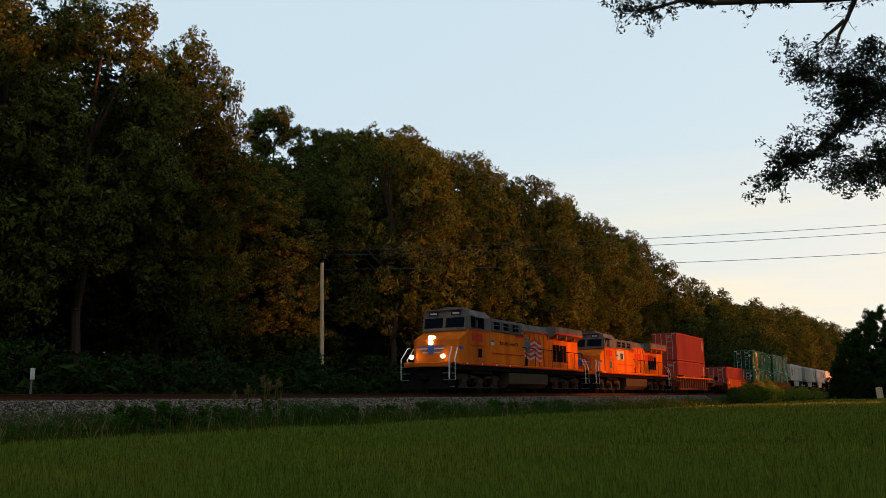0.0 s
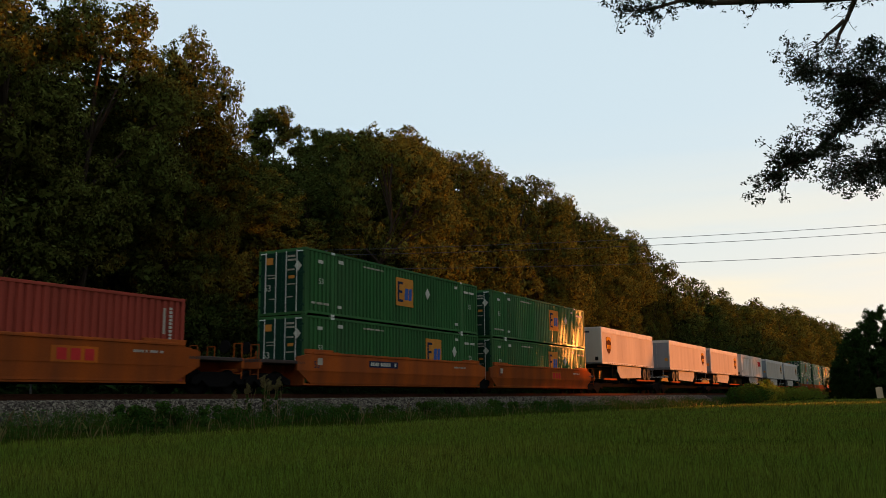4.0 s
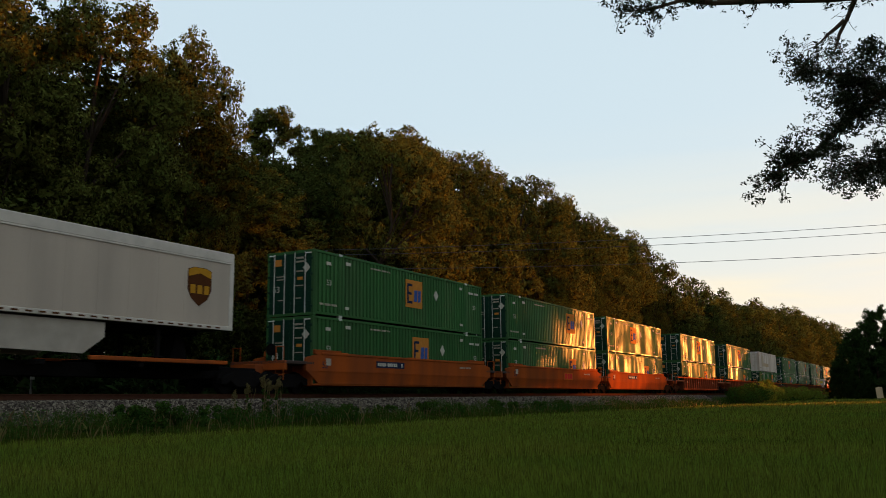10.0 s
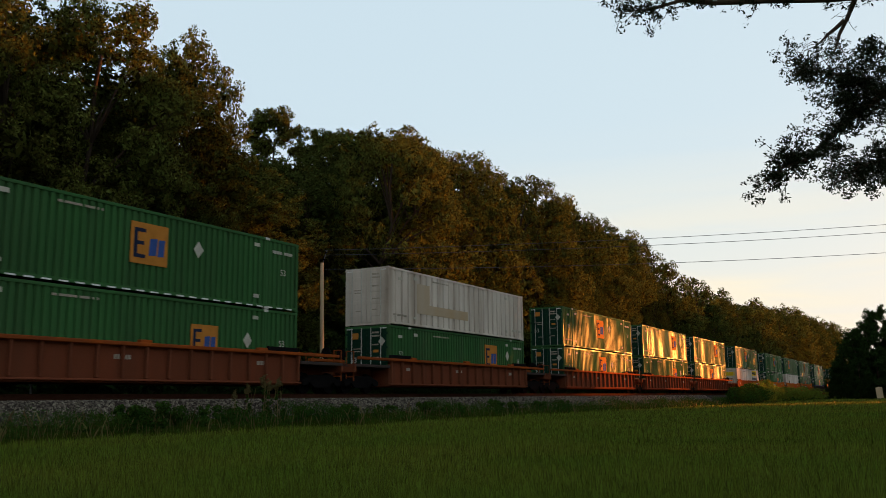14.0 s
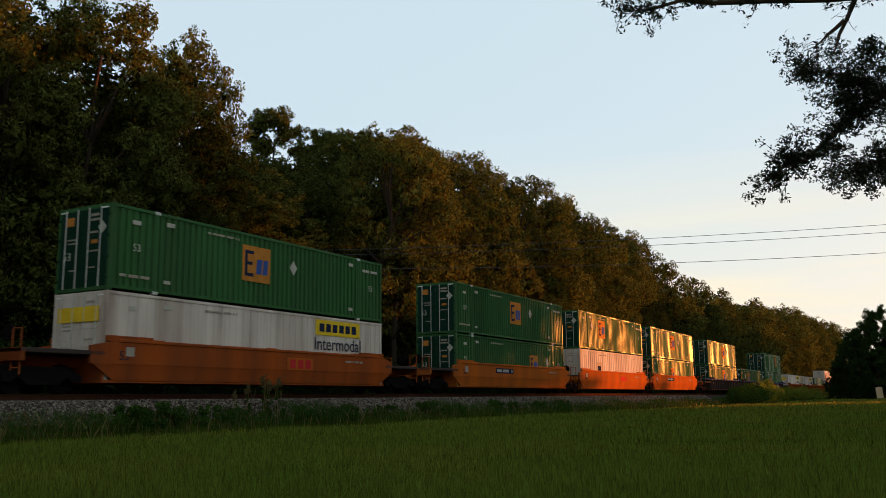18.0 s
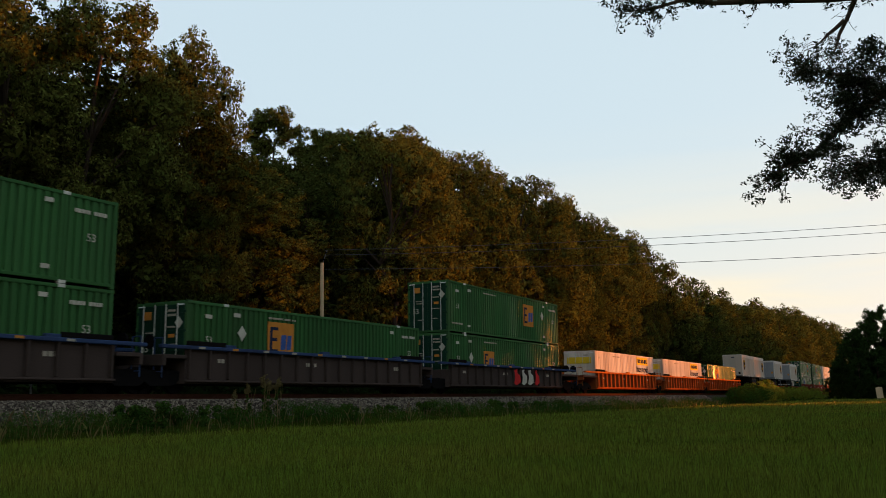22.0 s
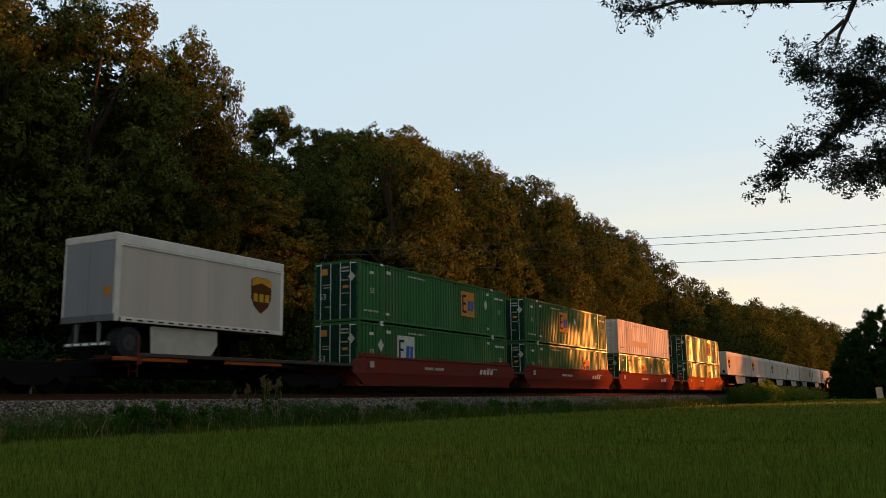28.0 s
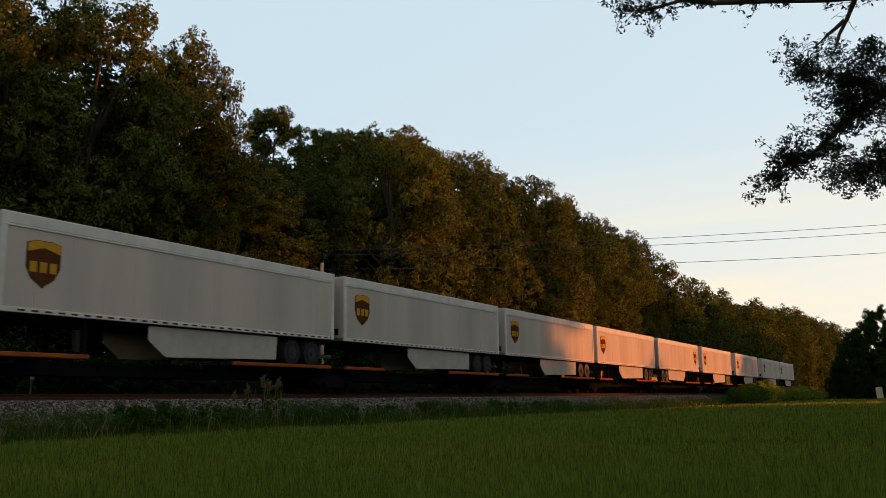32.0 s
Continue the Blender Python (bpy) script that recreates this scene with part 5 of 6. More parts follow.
        part("cab_ledge", Mesh().box(*sorted((s * 1.49, s * 1.53)), 2.8, 4.5, 2.72, 2.75), LOCO_RED, t)
        part("side_port", Mesh().box(*sorted((s * 1.48, s * 1.512)), 3.75, 4.25, 2.05, 2.55, 0.01), GLASS, t)
        part("side_plate", Mesh().box(*sorted((s * 1.48, s * 1.512)), 5.45, 5.85, 2.85, 3.15), DECAL_PALE, t)
        part("side_plate", Mesh().box(*sorted((s * 1.48, s * 1.516)), 5.45, 5.85, 3.02, 3.15), DECAL_BLUE, t)
        part("cab_door", Mesh().box(*sorted((s * 1.49, s * 1.515)), 4.6, 5.2, 1.75, 3.5, 0.01), LOCO_YELLOW, t)
        for k in range(4):
            part("sill_light", Mesh().box(*sorted((s * 1.55, s * 1.575)), 2.2 + 1.9 * k, 2.32 + 1.9 * k, 1.63, 1.7), TAPE, t)
    part("emblem_centre", Mesh().extrude([(-0.2, 2.66), (0.2, 2.66), (0.2, 2.3), (0, 2.12), (-0.2, 2.3)], "y", 0.92, 0.955), DECAL_BLUE, t, "blue shield emblem")
    part("nose_door", Mesh().box(-0.8, -0.3, 0.93, 0.96, 1.75, 2.9, 0.01), LOCO_YELLOW, t)
    part("headlight", Mesh().rod((0, 0.86, 3.08), (0, 1.2, 3.08), 0.12, 14), LAMP if lamps_on else STEEL, t, "glowing headlight" if lamps_on else "")
    part("headlight", Mesh().rod((0, 0.86, 2.82), (0, 1.0, 2.82), 0.12, 14), LAMP if lamps_on else STEEL, t, "glowing headlight" if lamps_on else "")
    part("anticlimber", Mesh().box(-1.45, 1.45, 0.35, 0.75, 1.45, 1.72, 0.04), LOCO_YELLOW, t)
    part("plow", Mesh().extrude([(0.15, 0.25), (0.55, 1.0), (0.55, 1.45), (0.8, 1.45), (0.8, 0.25)], "x", -1.45, 1.45), BLACK, t)
    part("coupler", Mesh().box(-0.16, 0.16, -0.35, 0.5, 0.75, 1.05, 0.04), BLACK, t)
    # hood
    part("hood", Mesh().box(-1.02, 1.02, 5.3, L - 1.0, 1.7, 4.1, 0.06), LOCO_YELLOW, t)
    part("equipment_cabinet", Mesh().box(-1.5, 1.5, 5.3, 10.4, 1.72, 3.7, 0.06), LOCO_YELLOW, t)
    part("hood_roof", Mesh().extrude([(-1.04, 4.06), (1.04, 4.06), (0.8, 4.55), (-0.8, 4.55)], "y", 5.3, L - 1.0), LOCO_GREY, t)
    part("blower_housing", Mesh().box(-1.45, 1.45, 5.6, 10.2, 3.7, 4.38, 0.08), LOCO_GREY, t)
    part("radiator_wing", Mesh().extrude([(-1.0, 3.75), (1.0, 3.75), (1.5, 4.1), (1.5, 4.62), (-1.5, 4.62), (-1.5, 4.1)], "y", L - 6.6, L - 1.2), LOCO_GREY, t, "grey overhanging radiator housing")
    part("exhaust", Mesh().box(-0.4, 0.4, 12.4, 13.2, 4.5, 4.75, 0.04), BLACK, t)
    part("air_conditioner", Mesh().box(-0.55, 0.55, 3.3, 4.5, 4.8, 5.0, 0.04), LOCO_GREY, t)
    for s in (-1, 1):
        for k in range(5):
            part("hood_door", shared(f"hood_door/{s}", lambda: Mesh().box(*sorted((s * 1.015, s * 1.04)), 0, 0.95, 1.85, 3.6, 0.008)), LOCO_YELLOW, t, at=pose(0, 10.8 + k * 1.02, 0))
        for k in range(4):
            part("louvre", shared(f"louvre/{s}", lambda: Mesh().box(*sorted((s * 1.0, s * 1.045)), 0, 0.55, 2.2, 3.4, 0.01)), BLACK, t, at=pose(0, L - 6.0 + k * 0.68, 0))
        for k in range(3):
            part("grille", shared(f"grille/{s}", lambda: Mesh().box(*sorted((s * 1.4, s * 1.47)), 0, 0.8, 3.82, 4.26, 0.01)), BLACK, t, at=pose(0, 6.0 + k * 1.35, 0))
        part("hood_stripe", Mesh().box(*sorted((s * 1.02, s * 1.05)), 10.2, L - 6.6, 4.0, 4.08), LOCO_RED, t, "thin red stripe")
        part("wing_stripe", Mesh().box(*sorted((s * 1.495, s * 1.515)), L - 6.6, L - 1.2, 4.1, 4.2), LOCO_RED, t, "thin red stripe")
        part("cabinet_rail", Mesh().tube([(s * 1.48, 5.6, 4.42), (s * 1.48, 10.3, 4.42)], 0.018, 6), STEEL, t)
        part("cabinet_rail", Mesh().tube([(s * 1.5, 5.6, 4.05), (s * 1.5, 10.3, 4.05)], 0.018, 6), STEEL, t)
        for k in range(5):
            part("rail_post", shared(f"rail_post/{s}", lambda: Mesh().rod((s * 1.5, 0, 3.7), (s * 1.5, 0, 4.44), 0.016, 6)), STEEL, t, at=pose(0, 5.62 + k * 1.16, 0))
        part("upper_red_band", Mesh().box(*sorted((s * 1.3, s * 1.512)), 9.0, 10.35, 3.5, 3.64), LOCO_RED, t, "red corner stripe")
        part("lower_ledge", Mesh().box(*sorted((s * 1.49, s * 1.53)), 5.6, 10.2, 2.36, 2.40), LOCO_RED, t)
        part("battery_box", Mesh().box(*sorted((s * 1.0, s * 1.3)), 10.6, 11.3, 1.74, 2.2, 0.02), BLACK, t)
        for k in range(7):
            part("door_seam", shared(f"door_seam/{s}", lambda: Mesh().box(*sorted((s * 1.02, s * 1.043)), -0.015, 0.015, 1.8, 3.95)), LOCO_TANK, t, at=pose(0, 10.75 + k * 0.78, 0))
        part("cabinet_ledge", Mesh().box(*sorted((s * 1.4, s * 1.56)), 5.5, 10.3, 3.68, 3.74), LOCO_GREY, t)
        for k in range(3):
            part("bracket", Mesh().box(*sorted((s * 1.02, s * 1.4)), L - 6.0 + 1.7 * k, L - 5.9 + 1.7 * k, 3.75, 4.1), LOCO_YELLOW, t)
        if not flag:
            for k in range(12):
                if k != 5:
                    part("name_bar", Mesh().box(*sorted((s * 1.02, s * 1.052)), 10.9 + 0.62 * k, 11.32 + 0.62 * k, 3.02, 3.52), DECAL_RED, t, "red lettering shown as plain bars")
            part("pale_panel", Mesh().box(*sorted((s * 1.495, s * 1.515)), 5.6, 7.5, 2.75, 3.5), DECAL_PALE, t, "pale patch panel")
            part("pale_panel_port", Mesh().box(*sorted((s * 1.51, s * 1.525)), 6.5, 7.2, 2.8, 3.3), GLASS, t)
        else:
            part("lettering", words("BUILDING AMERICA", 0.3), DECAL_BROWN, t, "small dark slogan lettering", at=pose(s * 1.508, 8.0, 3.0, 0, 0, 0 if s > 0 else 180))
            for k in range(8):
                z = 2.3 + 0.165 * k
                first = 0 if k < 4 else 4
                wav = [(11.0 + 0.29 * j, z + 0.10 * math.sin(j * 1.1) - 0.012 * j) for j in range(first, 12)]
                part("flag_stripe", Mesh().extrude(wav + [(p, q + 0.165) for p, q in wav[::-1]], "x", *sorted((s * 1.02, s * 1.052))), (DECAL_DULL, DECAL_RED)[k % 2], t, "waving flag stripe")
            wav = [(10.75 + 0.3 * j, 2.72 + 0.12 * math.sin(j * 1.1)) for j in range(6)]
            part("flag_field", Mesh().extrude([(10.7, 2.45)] + wav + [(p, q + 0.95) for p, q in wav[::-1]], "x", *sorted((s * 1.02, s * 1.06))), LOCO_GREY, t, "faded grey-blue flag corner")
            for k in range(10):
                part("flag_star", shared(f"flag_star/{s}", lambda: Mesh().box(*sorted((s * 1.05, s * 1.066)), -0.035, 0.035, -0.035, 0.035)), DECAL_DULL, t, at=pose(0, 11.0 + 0.27 * (k % 5), 2.98 + 0.36 * (k // 5) + 0.08 * math.sin(k * 1.0)))
    part("fuel_tank", Mesh().extrude([(-1.45, 1.25), (-1.45, 0.6), (-1.1, 0.32), (1.1, 0.32), (1.45, 0.6), (1.45, 1.25)], "y", 8.0, 14.2), LOCO_TANK, t, "grey fuel tank")
    for y in (4.3, L - 4.3):
        tk = part("truck", shared("loco_truck", lambda: Mesh().box(-1.2, 1.2, -2.6, 2.6, 0.75, 1.0, 0.04)), LOCO_TRUCK, t, at=pose(0, y, 0))
        for s in (-1, 1):
            part("sideframe", shared(f"loco_frame/{s}", lambda: Mesh().extrude([(-2.75, 0.78), (-1.2, 0.70), (-0.9, 0.62), (0.9, 0.62), (1.2, 0.70), (2.75, 0.78), (2.75, 0.98), (2.2, 1.1), (-2.2, 1.1), (-2.75, 0.98)], "x", *sorted((s * 1.05, s * 1.2)))), LOCO_TRUCK, tk)
            for k in (-1.95, 0, 1.95):
                part("axle_box", shared(f"axle_box/{s}", lambda: Mesh().extrude([(-0.42, 0.30), (0.42, 0.30), (0.34, 0.42), (0.24, 0.5), (0.24, 0.86), (-0.24, 0.86), (-0.24, 0.5), (-0.34, 0.42)], "x", *sorted((s * 1.1, s * 1.32))).rod((s * 1.3, 0, 0.56), (s * 1.38, 0, 0.56), 0.16, 14)), LOCO_TRUCK, tk, at=pose(0, k, 0))
            for k in (-0.98, 0.98):
                part("spring", shared(f"spring/{s}", lambda: Mesh().rod((s * 1.18, -0.16, 0.5), (s * 1.18, -0.16, 0.8), 0.11, 12).rod((s * 1.18, 0.16, 0.5), (s * 1.18, 0.16, 0.8), 0.11, 12)), BLACK, tk, at=pose(0, k, 0))
                part("brake_cylinder", shared(f"brake_cylinder/{s}", lambda: Mesh().rod((s * 1.3, -0.3, 0.9), (s * 1.3, 0.22, 0.9), 0.12, 12).rod((s * 1.3, 0.22, 0.9), (s * 1.3, 0.5, 0.86), 0.04, 8)), LOCO_TRUCK, tk, at=pose(0, k, 0))
                part("tie_bar", shared(f"tie_bar/{s}", lambda: Mesh().box(*sorted((s * 1.12, s * 1.2)), -0.6, 0.6, 0.3, 0.37, 0.01)), LOCO_TRUCK, tk, at=pose(0, k, 0))
            part("air_tank", shared(f"air_tank/{s}", lambda: Mesh().rod((s * 1.35, -1.2, 1.16), (s * 1.35, 1.4, 1.16), 0.13, 14)), BLACK, tk)
        for k in (-1.95, 0, 1.95):
            part("wheelset", shared("loco_wheelset", lambda: Mesh().rod((-0.83, 0, 0.53), (-0.69, 0, 0.53), 0.53, 22).rod((0.69, 0, 0.53), (0.83, 0, 0.53), 0.53, 22).rod((-0.8, 0, 0.53), (0.8, 0, 0.53), 0.1)), BLACK, tk, at=pose(0, k, 0))
    return t


BASE, STACK = 0.43, 2.912
KINDS = {}


def box_kind(kind):
    """One container of a kind; the second and later ones are copies of the first."""
    if kind not in KINDS:
        g = "containers of the train"
        if kind[0] in "gt":
            f = int(kind[1:3]) / 100
            KINDS[kind] = build_container(16.15, GREEN, "container", "green corrugated steel container with an orange square emblem" + (", taped sill" if kind[0] == "t" else ""), g, "square",
                                          logo_y=f, logo_z=1.7 if int(kind[2]) % 2 == 0 else 1.45, tape=kind[0] == "t", panel=DECAL_PALE if kind == "g26" else None)
        else:
            KINDS[kind] = {
                "w": lambda: build_container(16.15, WHITE, "container", "stained white corrugated container with a faded tan emblem", g, "faded", deep=0.05, pitch=0.62, posts=False),
                "y": lambda: build_container(16.15, WHITE, "container", "white container with a yellow panel and the word Intermodal", g, "yellow", deep=0.012, pitch=0.4, posts=False),
                "s": lambda: build_container(16.15, WHITE, "container", "white ribbed container with a small dark emblem", g, "small", deep=0.04, pitch=0.45, posts=True),
                "r": lambda: build_container(12.19, RED, "container", "dull red corrugated steel shipping container", g, "", posts=False),
            }[kind]()
        return KINDS[kind]
    return copy_thing(KINDS[kind], Matrix())


# place of the box's leading end, lower and upper box, car style
STACKS = (
    (90.9, "r r", "rust"), (114.8, "r", "orange"), (133.8, "g68 g50", "orange"), (151.8, "g60 g62", "orange"),
    (289.5, "g56 g52", "orange"), (309.2, "g69 g68", "orange"), (328.4, "g67 g44", "orange"),
    (352.1, "g67 t50", "ribbed"), (375.5, "g67 t50", "ribbed"), (398.7, "g70 w", "ribbed"), (421.9, "g52 g50", "ribbed"), (441.6, "g67 g68", "ribbed"), (461.2, "g50 g68", "ribbed"),
    (484.3, "y g44", "orange"), (508.0, "g67 g50", "amber"), (527.5, "s g32", "amber"), (546.6, "g45 g48", "amber"),
    (570.3, "g50 g52", "blue"), (589.7, "g32", "blue"), (609.0, "g31 g68", "blue"),
    (632.7, "y", "amber_ribbed"), (652.2, "y", "amber_ribbed"), (671.5, "g30", "amber_ribbed"),
    (752.1, "g26 g68", "maroon"), (771.2, "g69 g42", "maroon"), (790.4, "g45 w", "maroon"), (813.6, "g65 t66", "orange"),
)
# place of the leading end, length, place of the shield along it, kind
TRAILERS = (
    (171.8, 14.6, 0.12, "u"), (192.3, 16.15, 0.89, "u"), (210.8, 16.15, 0.89, "u"), (229.6, 16.15, 0.1, "x"), (250.1, 16.15, 0.89, "u"), (268.4, 16.15, 0.89, "u"),
    (692.8, 8.5, 0.18, "u"), (701.5, 8.5, 0.84, "u"), (719.9, 8.5, 0.84, "u"), (738.2, 8.5, 0.84, "v"),
    (834.3, 16.15, 0.09, "u"), (851.2, 16.15, 0.09, "u"), (868.3, 16.15, 0.09, "u"), (885.3, 16.15, 0.09, "u"), (902.9, 16.15, 0.91, "u"), (921.0, 16.15, 0.09, "u"), (940.2, 16.15, 0.09, "u"),
    (961.2, 16.15, 0.09, "u"), (978.2, 16.15, 0.09, "u"),
)
STYLES = {
    "rust": ("ribbed", RUST_WELL, AMBER_WELL, "rust-brown ribbed well car with an orange top chord"),
    "ribbed": ("ribbed", RUST_WELL, ORANGE_WELL, "weathered red-brown well car with ribbed sides"),
    "amber_ribbed": ("ribbed", ORANGE_WELL, AMBER_WELL, "rusty orange well car with ribbed sides"),
    "blue": ("ribbed", DARK_BROWN_WELL, BLUE_WELL, "sooty well car with a dark blue top chord"),
    "orange": ("smooth", ORANGE_WELL, ORANGE_WELL, "faded orange smooth-sided well car"),
    "amber": ("smooth", AMBER_WELL, AMBER_WELL, "bright orange smooth-sided well car"),
    "maroon": ("smooth", MAROON_WELL, MAROON_WELL, "dark red smooth-sided well car"),
}


def make_train():
    put(build_locomotive("yellow and grey diesel locomotive with glowing headlights and flag decal", True, True), 41.4)
    put(build_locomotive("older yellow and grey diesel locomotive in second place", False, False), 64.9)
    lengths = [(41.4, 22.3), (64.9, 22.3)] + [(q, 12.19 if k[0] == "r" else 16.15) for q, k, _ in STACKS] + [(q, n) for q, n, _, _ in TRAILERS]
    lengths.sort()
    room = {}
    for i, (q, n) in enumerate(lengths):
        front = q - sum(lengths[i - 1]) if i else 4.0
        back = lengths[i + 1][0] - q - n if i + 1 < len(lengths) else 4.0
        room[q] = (min(front / 2 - 0.02, 3.6), min(back / 2 - 0.02, 3.6))
    for i, (q, boxes, style) in enumerate(STACKS):
        n = 12.19 if boxes[0] == "r" else 16.15
        form, paint, top, label = STYLES[style]
        put(build_well_car(n, *room[q], form, paint, top, label, 2 if style == "maroon" or q == 609.0 else i % 2), q)
        for k, kind in enumerate(boxes.split()):
            put(box_kind(kind), q, BASE + k * STACK)
    first = {}
    for q, n, f, kind in TRAILERS:
        put(build_spine_car(n, *room[q], "sooty black skeletal spine car with rusty orange side rails"), q)
        turned = f < 0.5
        key = (n, round(max(f, 1 - f), 2), kind)
        if key not in first:
            ob = first[key] = build_trailer(n, key[1], "plain white road trailer with a red emblem on a railcar", True, WHITE) if kind == "x" else \
                build_trailer(n, key[1], "silver-grey road trailer with a brown and gold shield" if n > 12 else "short silver-grey road trailer with a brown shield", skirted=n > 12 or kind == "v")
        else:
            ob = copy_thing(first[key], Matrix())
        put(ob, q + n if turned else q, 0.0, 180 if turned else 0)


make_train()


# ---- grass and weeds ----
def make_grass():
    rng = np.random.default_rng(3)
    n = 430000
    d = 6.5 * (28.0 ** (rng.random(n) ** 1.05))
    a = radians(TURN) + np.radians(rng.uniform(-30, 30, n))
    x, y = -np.sin(a) * d, np.cos(a) * d
    keep = x > -19.0 + 0.35 * np.sin(y * 0.7) + 0.2 * np.sin(y * 2.1)
    x, y, d = x[keep], y[keep], d[keep]
    n = len(x)
    patch = 0.85 + 0.5 * np.array([noise.noise((px * 0.3, py * 0.3, 2.0)) + 0.5 * noise.noise((px * 1.6, py * 1.6, 5.0)) for px, py in zip(x, y)])
    h = rng.uniform(0.07, 0.22, n) * patch
    tall = rng.random(n) < 0.03
    h[tall] *= 1.5
    w = (0.002 + 0.00040 * d) * rng.uniform(0.5, 1.3, n)
    yaw = rng.random(n) * 6.283
    lean = rng.normal(size=(n, 2)) * 0.22 * h[:, None]
    g = np.full(n, GROUND_Z)
    dx, dy = np.cos(yaw) * w, np.sin(yaw) * w
    p0 = np.stack([x - dx, y - dy, g - 0.03], 1)
    p1 = np.stack([x + dx, y + dy, g - 0.03], 1)
    p2 = np.stack([x + lean[:, 0], y + lean[:, 1], g + h], 1)
    single("grass", leaf_mesh("grass", np.stack([p0, p1, p2], 1).reshape(-1, 3), 3), BLADE, "green uncut hay grass of the field", "grass", kind="stuff")


def make_weeds():
    """The uneven strip of weeds, dry stalks and vines between field and ballast."""
    rng = np.random.default_rng(9)
    c, r = [], []
    y = 8.0
    while y < 175:
        k = 0.5 + 0.5 * math.sin(y * 0.9) * math.sin(y * 0.37 + 1.0)
        for _ in range(7):
            x = -20.1 + rng.uniform(-0.9, 1.0)
            s = rng.uniform(0.08, 0.17) * (0.75 + k)
            c.append((x, y + rng.uniform(-0.3, 0.3), ground_height(x, y) + s * 0.5 + rng.uniform(0, 0.34) * (0.25 + k)))
            r.append(s)
        y += 0.13 * (1 + y / 50)
    single("weeds", leaf_mesh("weeds", leaves(rng, c, r, 150000, 0.030, corners=3), 3), LEAF_BRUSH, "low green weeds between field and ballast", "weeds", kind="stuff")
    n = 2000
    y = 10 + 120 * rng.random(n) ** 3.2
    x = -19.9 + rng.normal(size=n) * 0.55
    x = np.clip(x, -21.2, -18.8)
    g = np.array([ground_height(a, b) for a, b in zip(x, y)])
    h = rng.uniform(0.2, 0.55, n)
    w = 0.004 + 0.00025 * y
    yaw = rng.random(n) * 6.283
    dx, dy = np.cos(yaw) * w, np.sin(yaw) * w
    lean = rng.normal(size=(n, 2)) * 0.22 * h[:, None]
    p0 = np.stack([x - dx, y - dy, g - 0.03], 1)
    p1 = np.stack([x + dx, y + dy, g - 0.03], 1)
    p2 = np.stack([x + dx * 0.7 + lean[:, 0] * 0.4, y + dy * 0.7 + lean[:, 1] * 0.4, g + h * 0.6], 1)
    p3 = np.stack([x - dx * 0.2 + lean[:, 0], y - dy * 0.2 + lean[:, 1], g + h], 1)
    single("dry_grass", leaf_mesh("dry_grass", np.stack([p0, p1, p2, p3], 1).reshape(-1, 3)), STALK, "dry tan grass stalks along the ballast", "grass", kind="stuff")
    # bushy clumps and tall plumed weeds that stand out of the strip
    for y, s in ((17.5, 0.95), (18.5, 1.05), (19.5, 0.8), (20.7, 0.85), (27.8, 0.75), (28.4, 0.7), (34.4, 0.9), (36.8, 0.8), (41.8, 0.85), (43.6, 0.75), (22.0, 0.7), (25.6, 0.7), (31.0, 0.7), (47.0, 0.8), (51.0, 0.8)):
        cc, rr = [], []
        for _ in range(16):
            cc.append((rng.normal() * 0.28, rng.normal() * 0.45, 0.1 + rng.random() * 0.55))
            rr.append(rng.uniform(0.10, 0.2))
        b = thing("weed_clump", "leafy green weed clump beside the ballast", "weed", "weed clumps")
        b.matrix_basis = pose(-20.1, y, ground_height(-20.1, y)) @ Matrix.Diagonal((s, s, s, 1))
        tagged(part("leaves", leaf_mesh("leaves", leaves(rng, cc, rr, 1800, 0.05)), LEAF_BRUSH, b), kind="stuff")
        part("stem", Mesh().rod((0, 0, -0.05), (0.05, 0.1, 0.5), 0.02, 6, 0.008), STALK, b)
    for y, s, x in ((23.7, 1.02, -20.4), (24.0, 0.92, -20.4), (24.4, 0.98, -20.3), (23.0, 0.8, -20.5), (22.4, 0.66, -20.5)):
        b = thing("plumed_weed", "tall weed with a pale plumed seed head", "weed", "plumed weeds")
        b.matrix_basis = pose(x, y, ground_height(x, y)) @ Matrix.Diagonal((s, s, s, 1))
        st = Mesh()
        for k in range(5):
            st.rod((rng.normal() * 0.05, rng.normal() * 0.05, -0.05), (rng.normal() * 0.12, rng.normal() * 0.12, 1.3), 0.012, 5, 0.005)
        part("stem", st, STALK, b)
        cc = [(rng.normal() * 0.09, rng.normal() * 0.09, 0.1 + 0.11 * k) for k in range(9)]
        tagged(part("leaves", leaf_mesh("leaves", leaves(rng, cc, [0.13 - 0.008 * k for k in range(9)], 650, 0.032)), LEAF_BRUSH, b), kind="stuff")
        cc = [(rng.normal() * 0.05, rng.normal() * 0.05, 1.15 + 0.045 * k) for k in range(9)]
        tagged(part("plume", leaf_mesh("plume", leaves(rng, cc, [0.11 - 0.009 * k for k in range(9)], 800, 0.025)), STALK, b, "pale seed plume"), kind="stuff")


make_grass()
make_weeds()


# ---- motion of the train ----
def travelled(t):
    s, step = 0.0, 0.1
    for i in range(round(t / step)):
        m = (i + 0.5) * step
        for (a, u), (b, v) in zip(SPEED, SPEED[1:]):
            if a <= m <= b:
                s += step * (u + (v - u) * (m - a) / (b - a))
                break
    return s


def motions():
    stops = [(t, travelled(t)) for t in (0, 1.5, 3, 4.5, 6, 9, 12, 15, 18, 21, 24, 27, 29.5, 32)]
    for ob, q, z, turn in TRAIN:
        walk(ob, [(t, pose(TRACK_X, q - s, z, 0, 0, turn)) for t, s in stops])


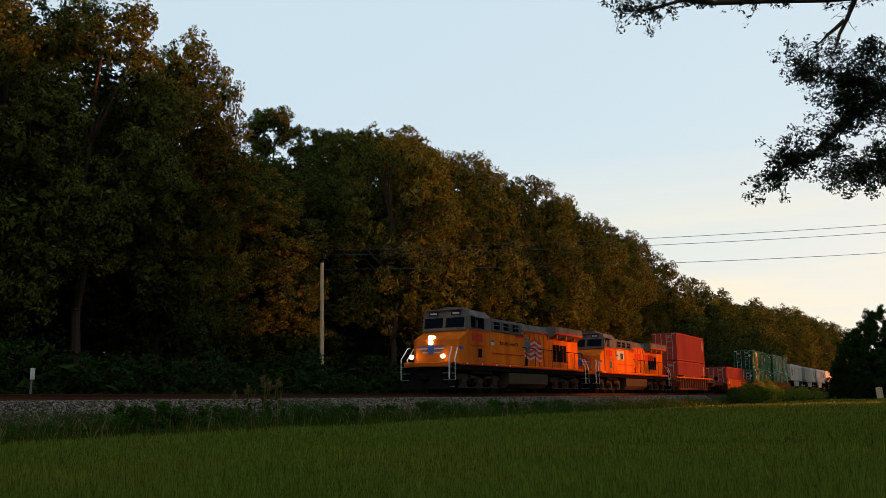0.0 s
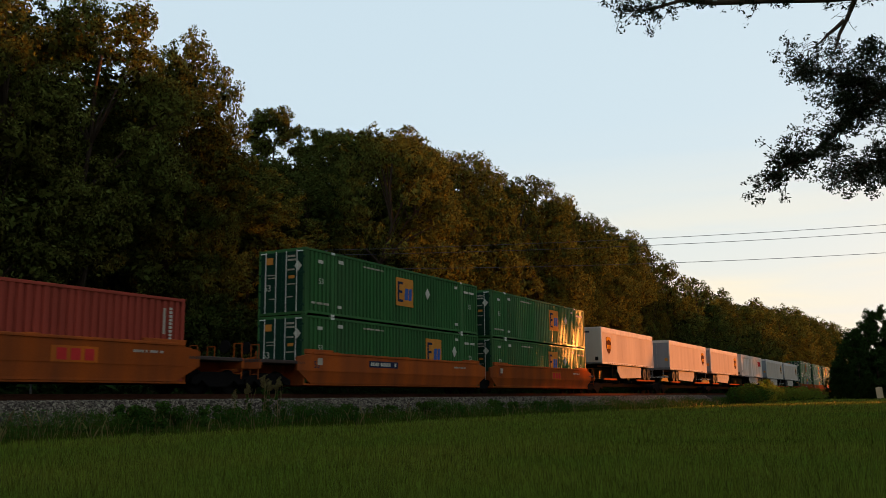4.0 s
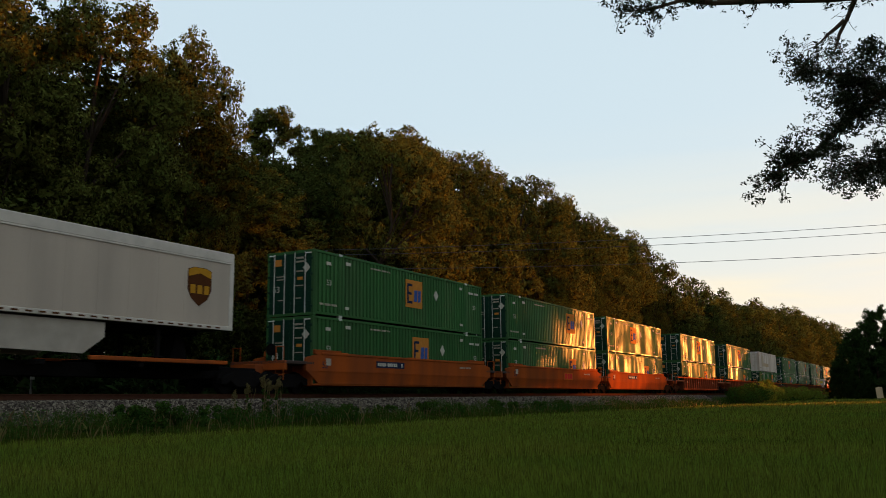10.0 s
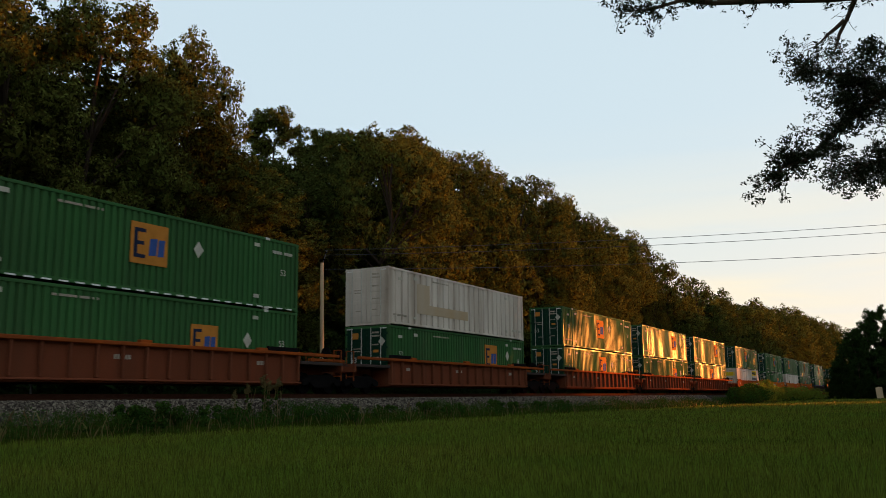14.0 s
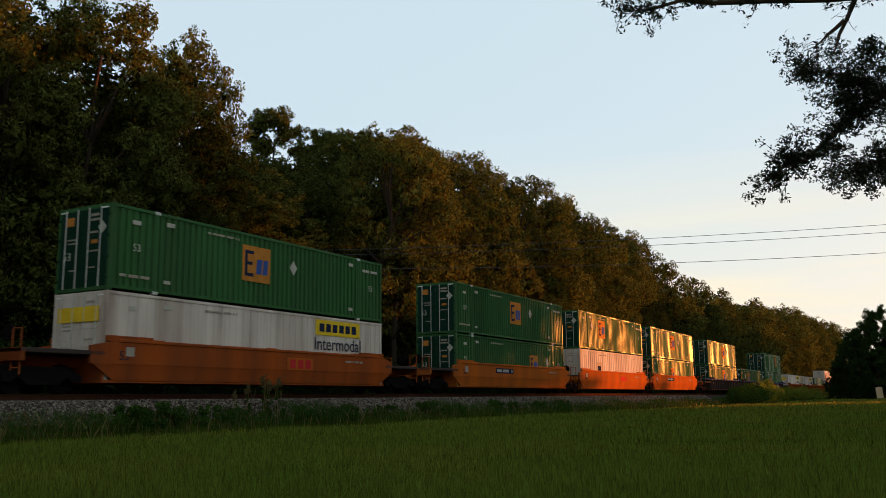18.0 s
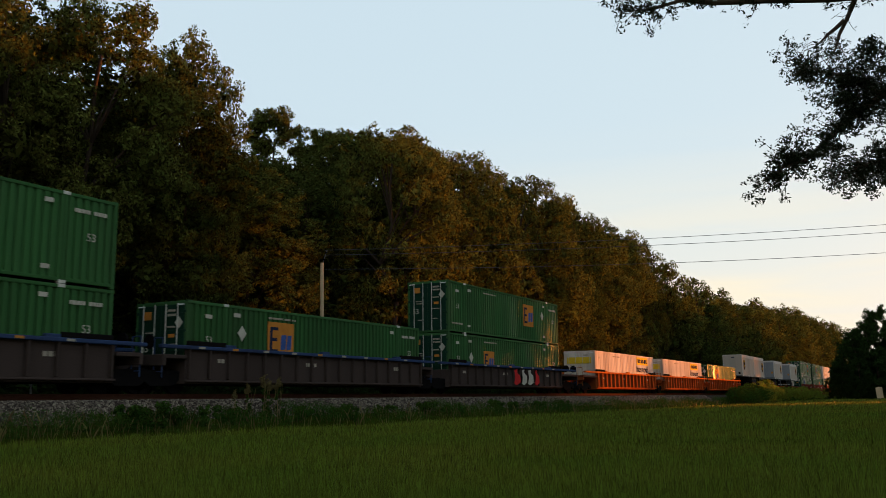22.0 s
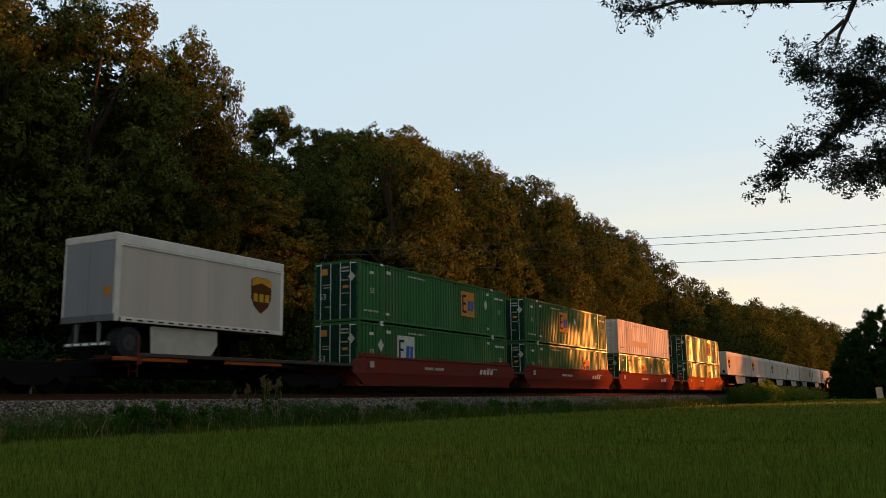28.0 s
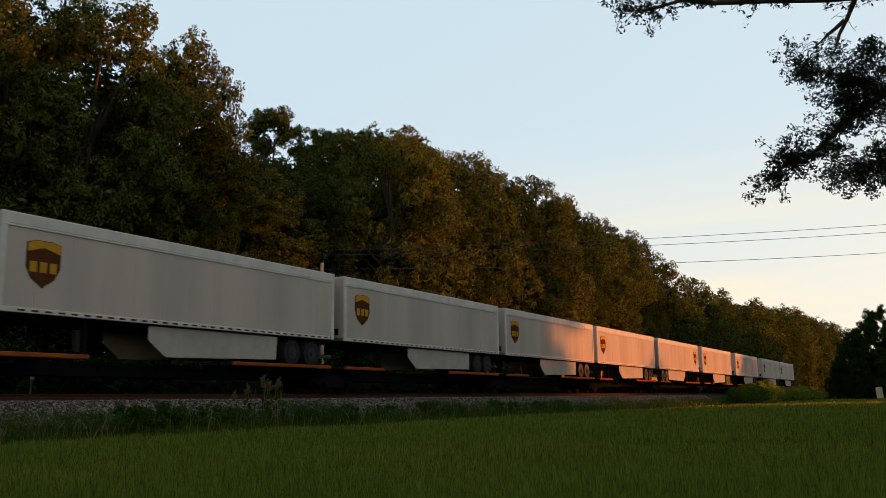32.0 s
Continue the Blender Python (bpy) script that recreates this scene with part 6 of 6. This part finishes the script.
motions()
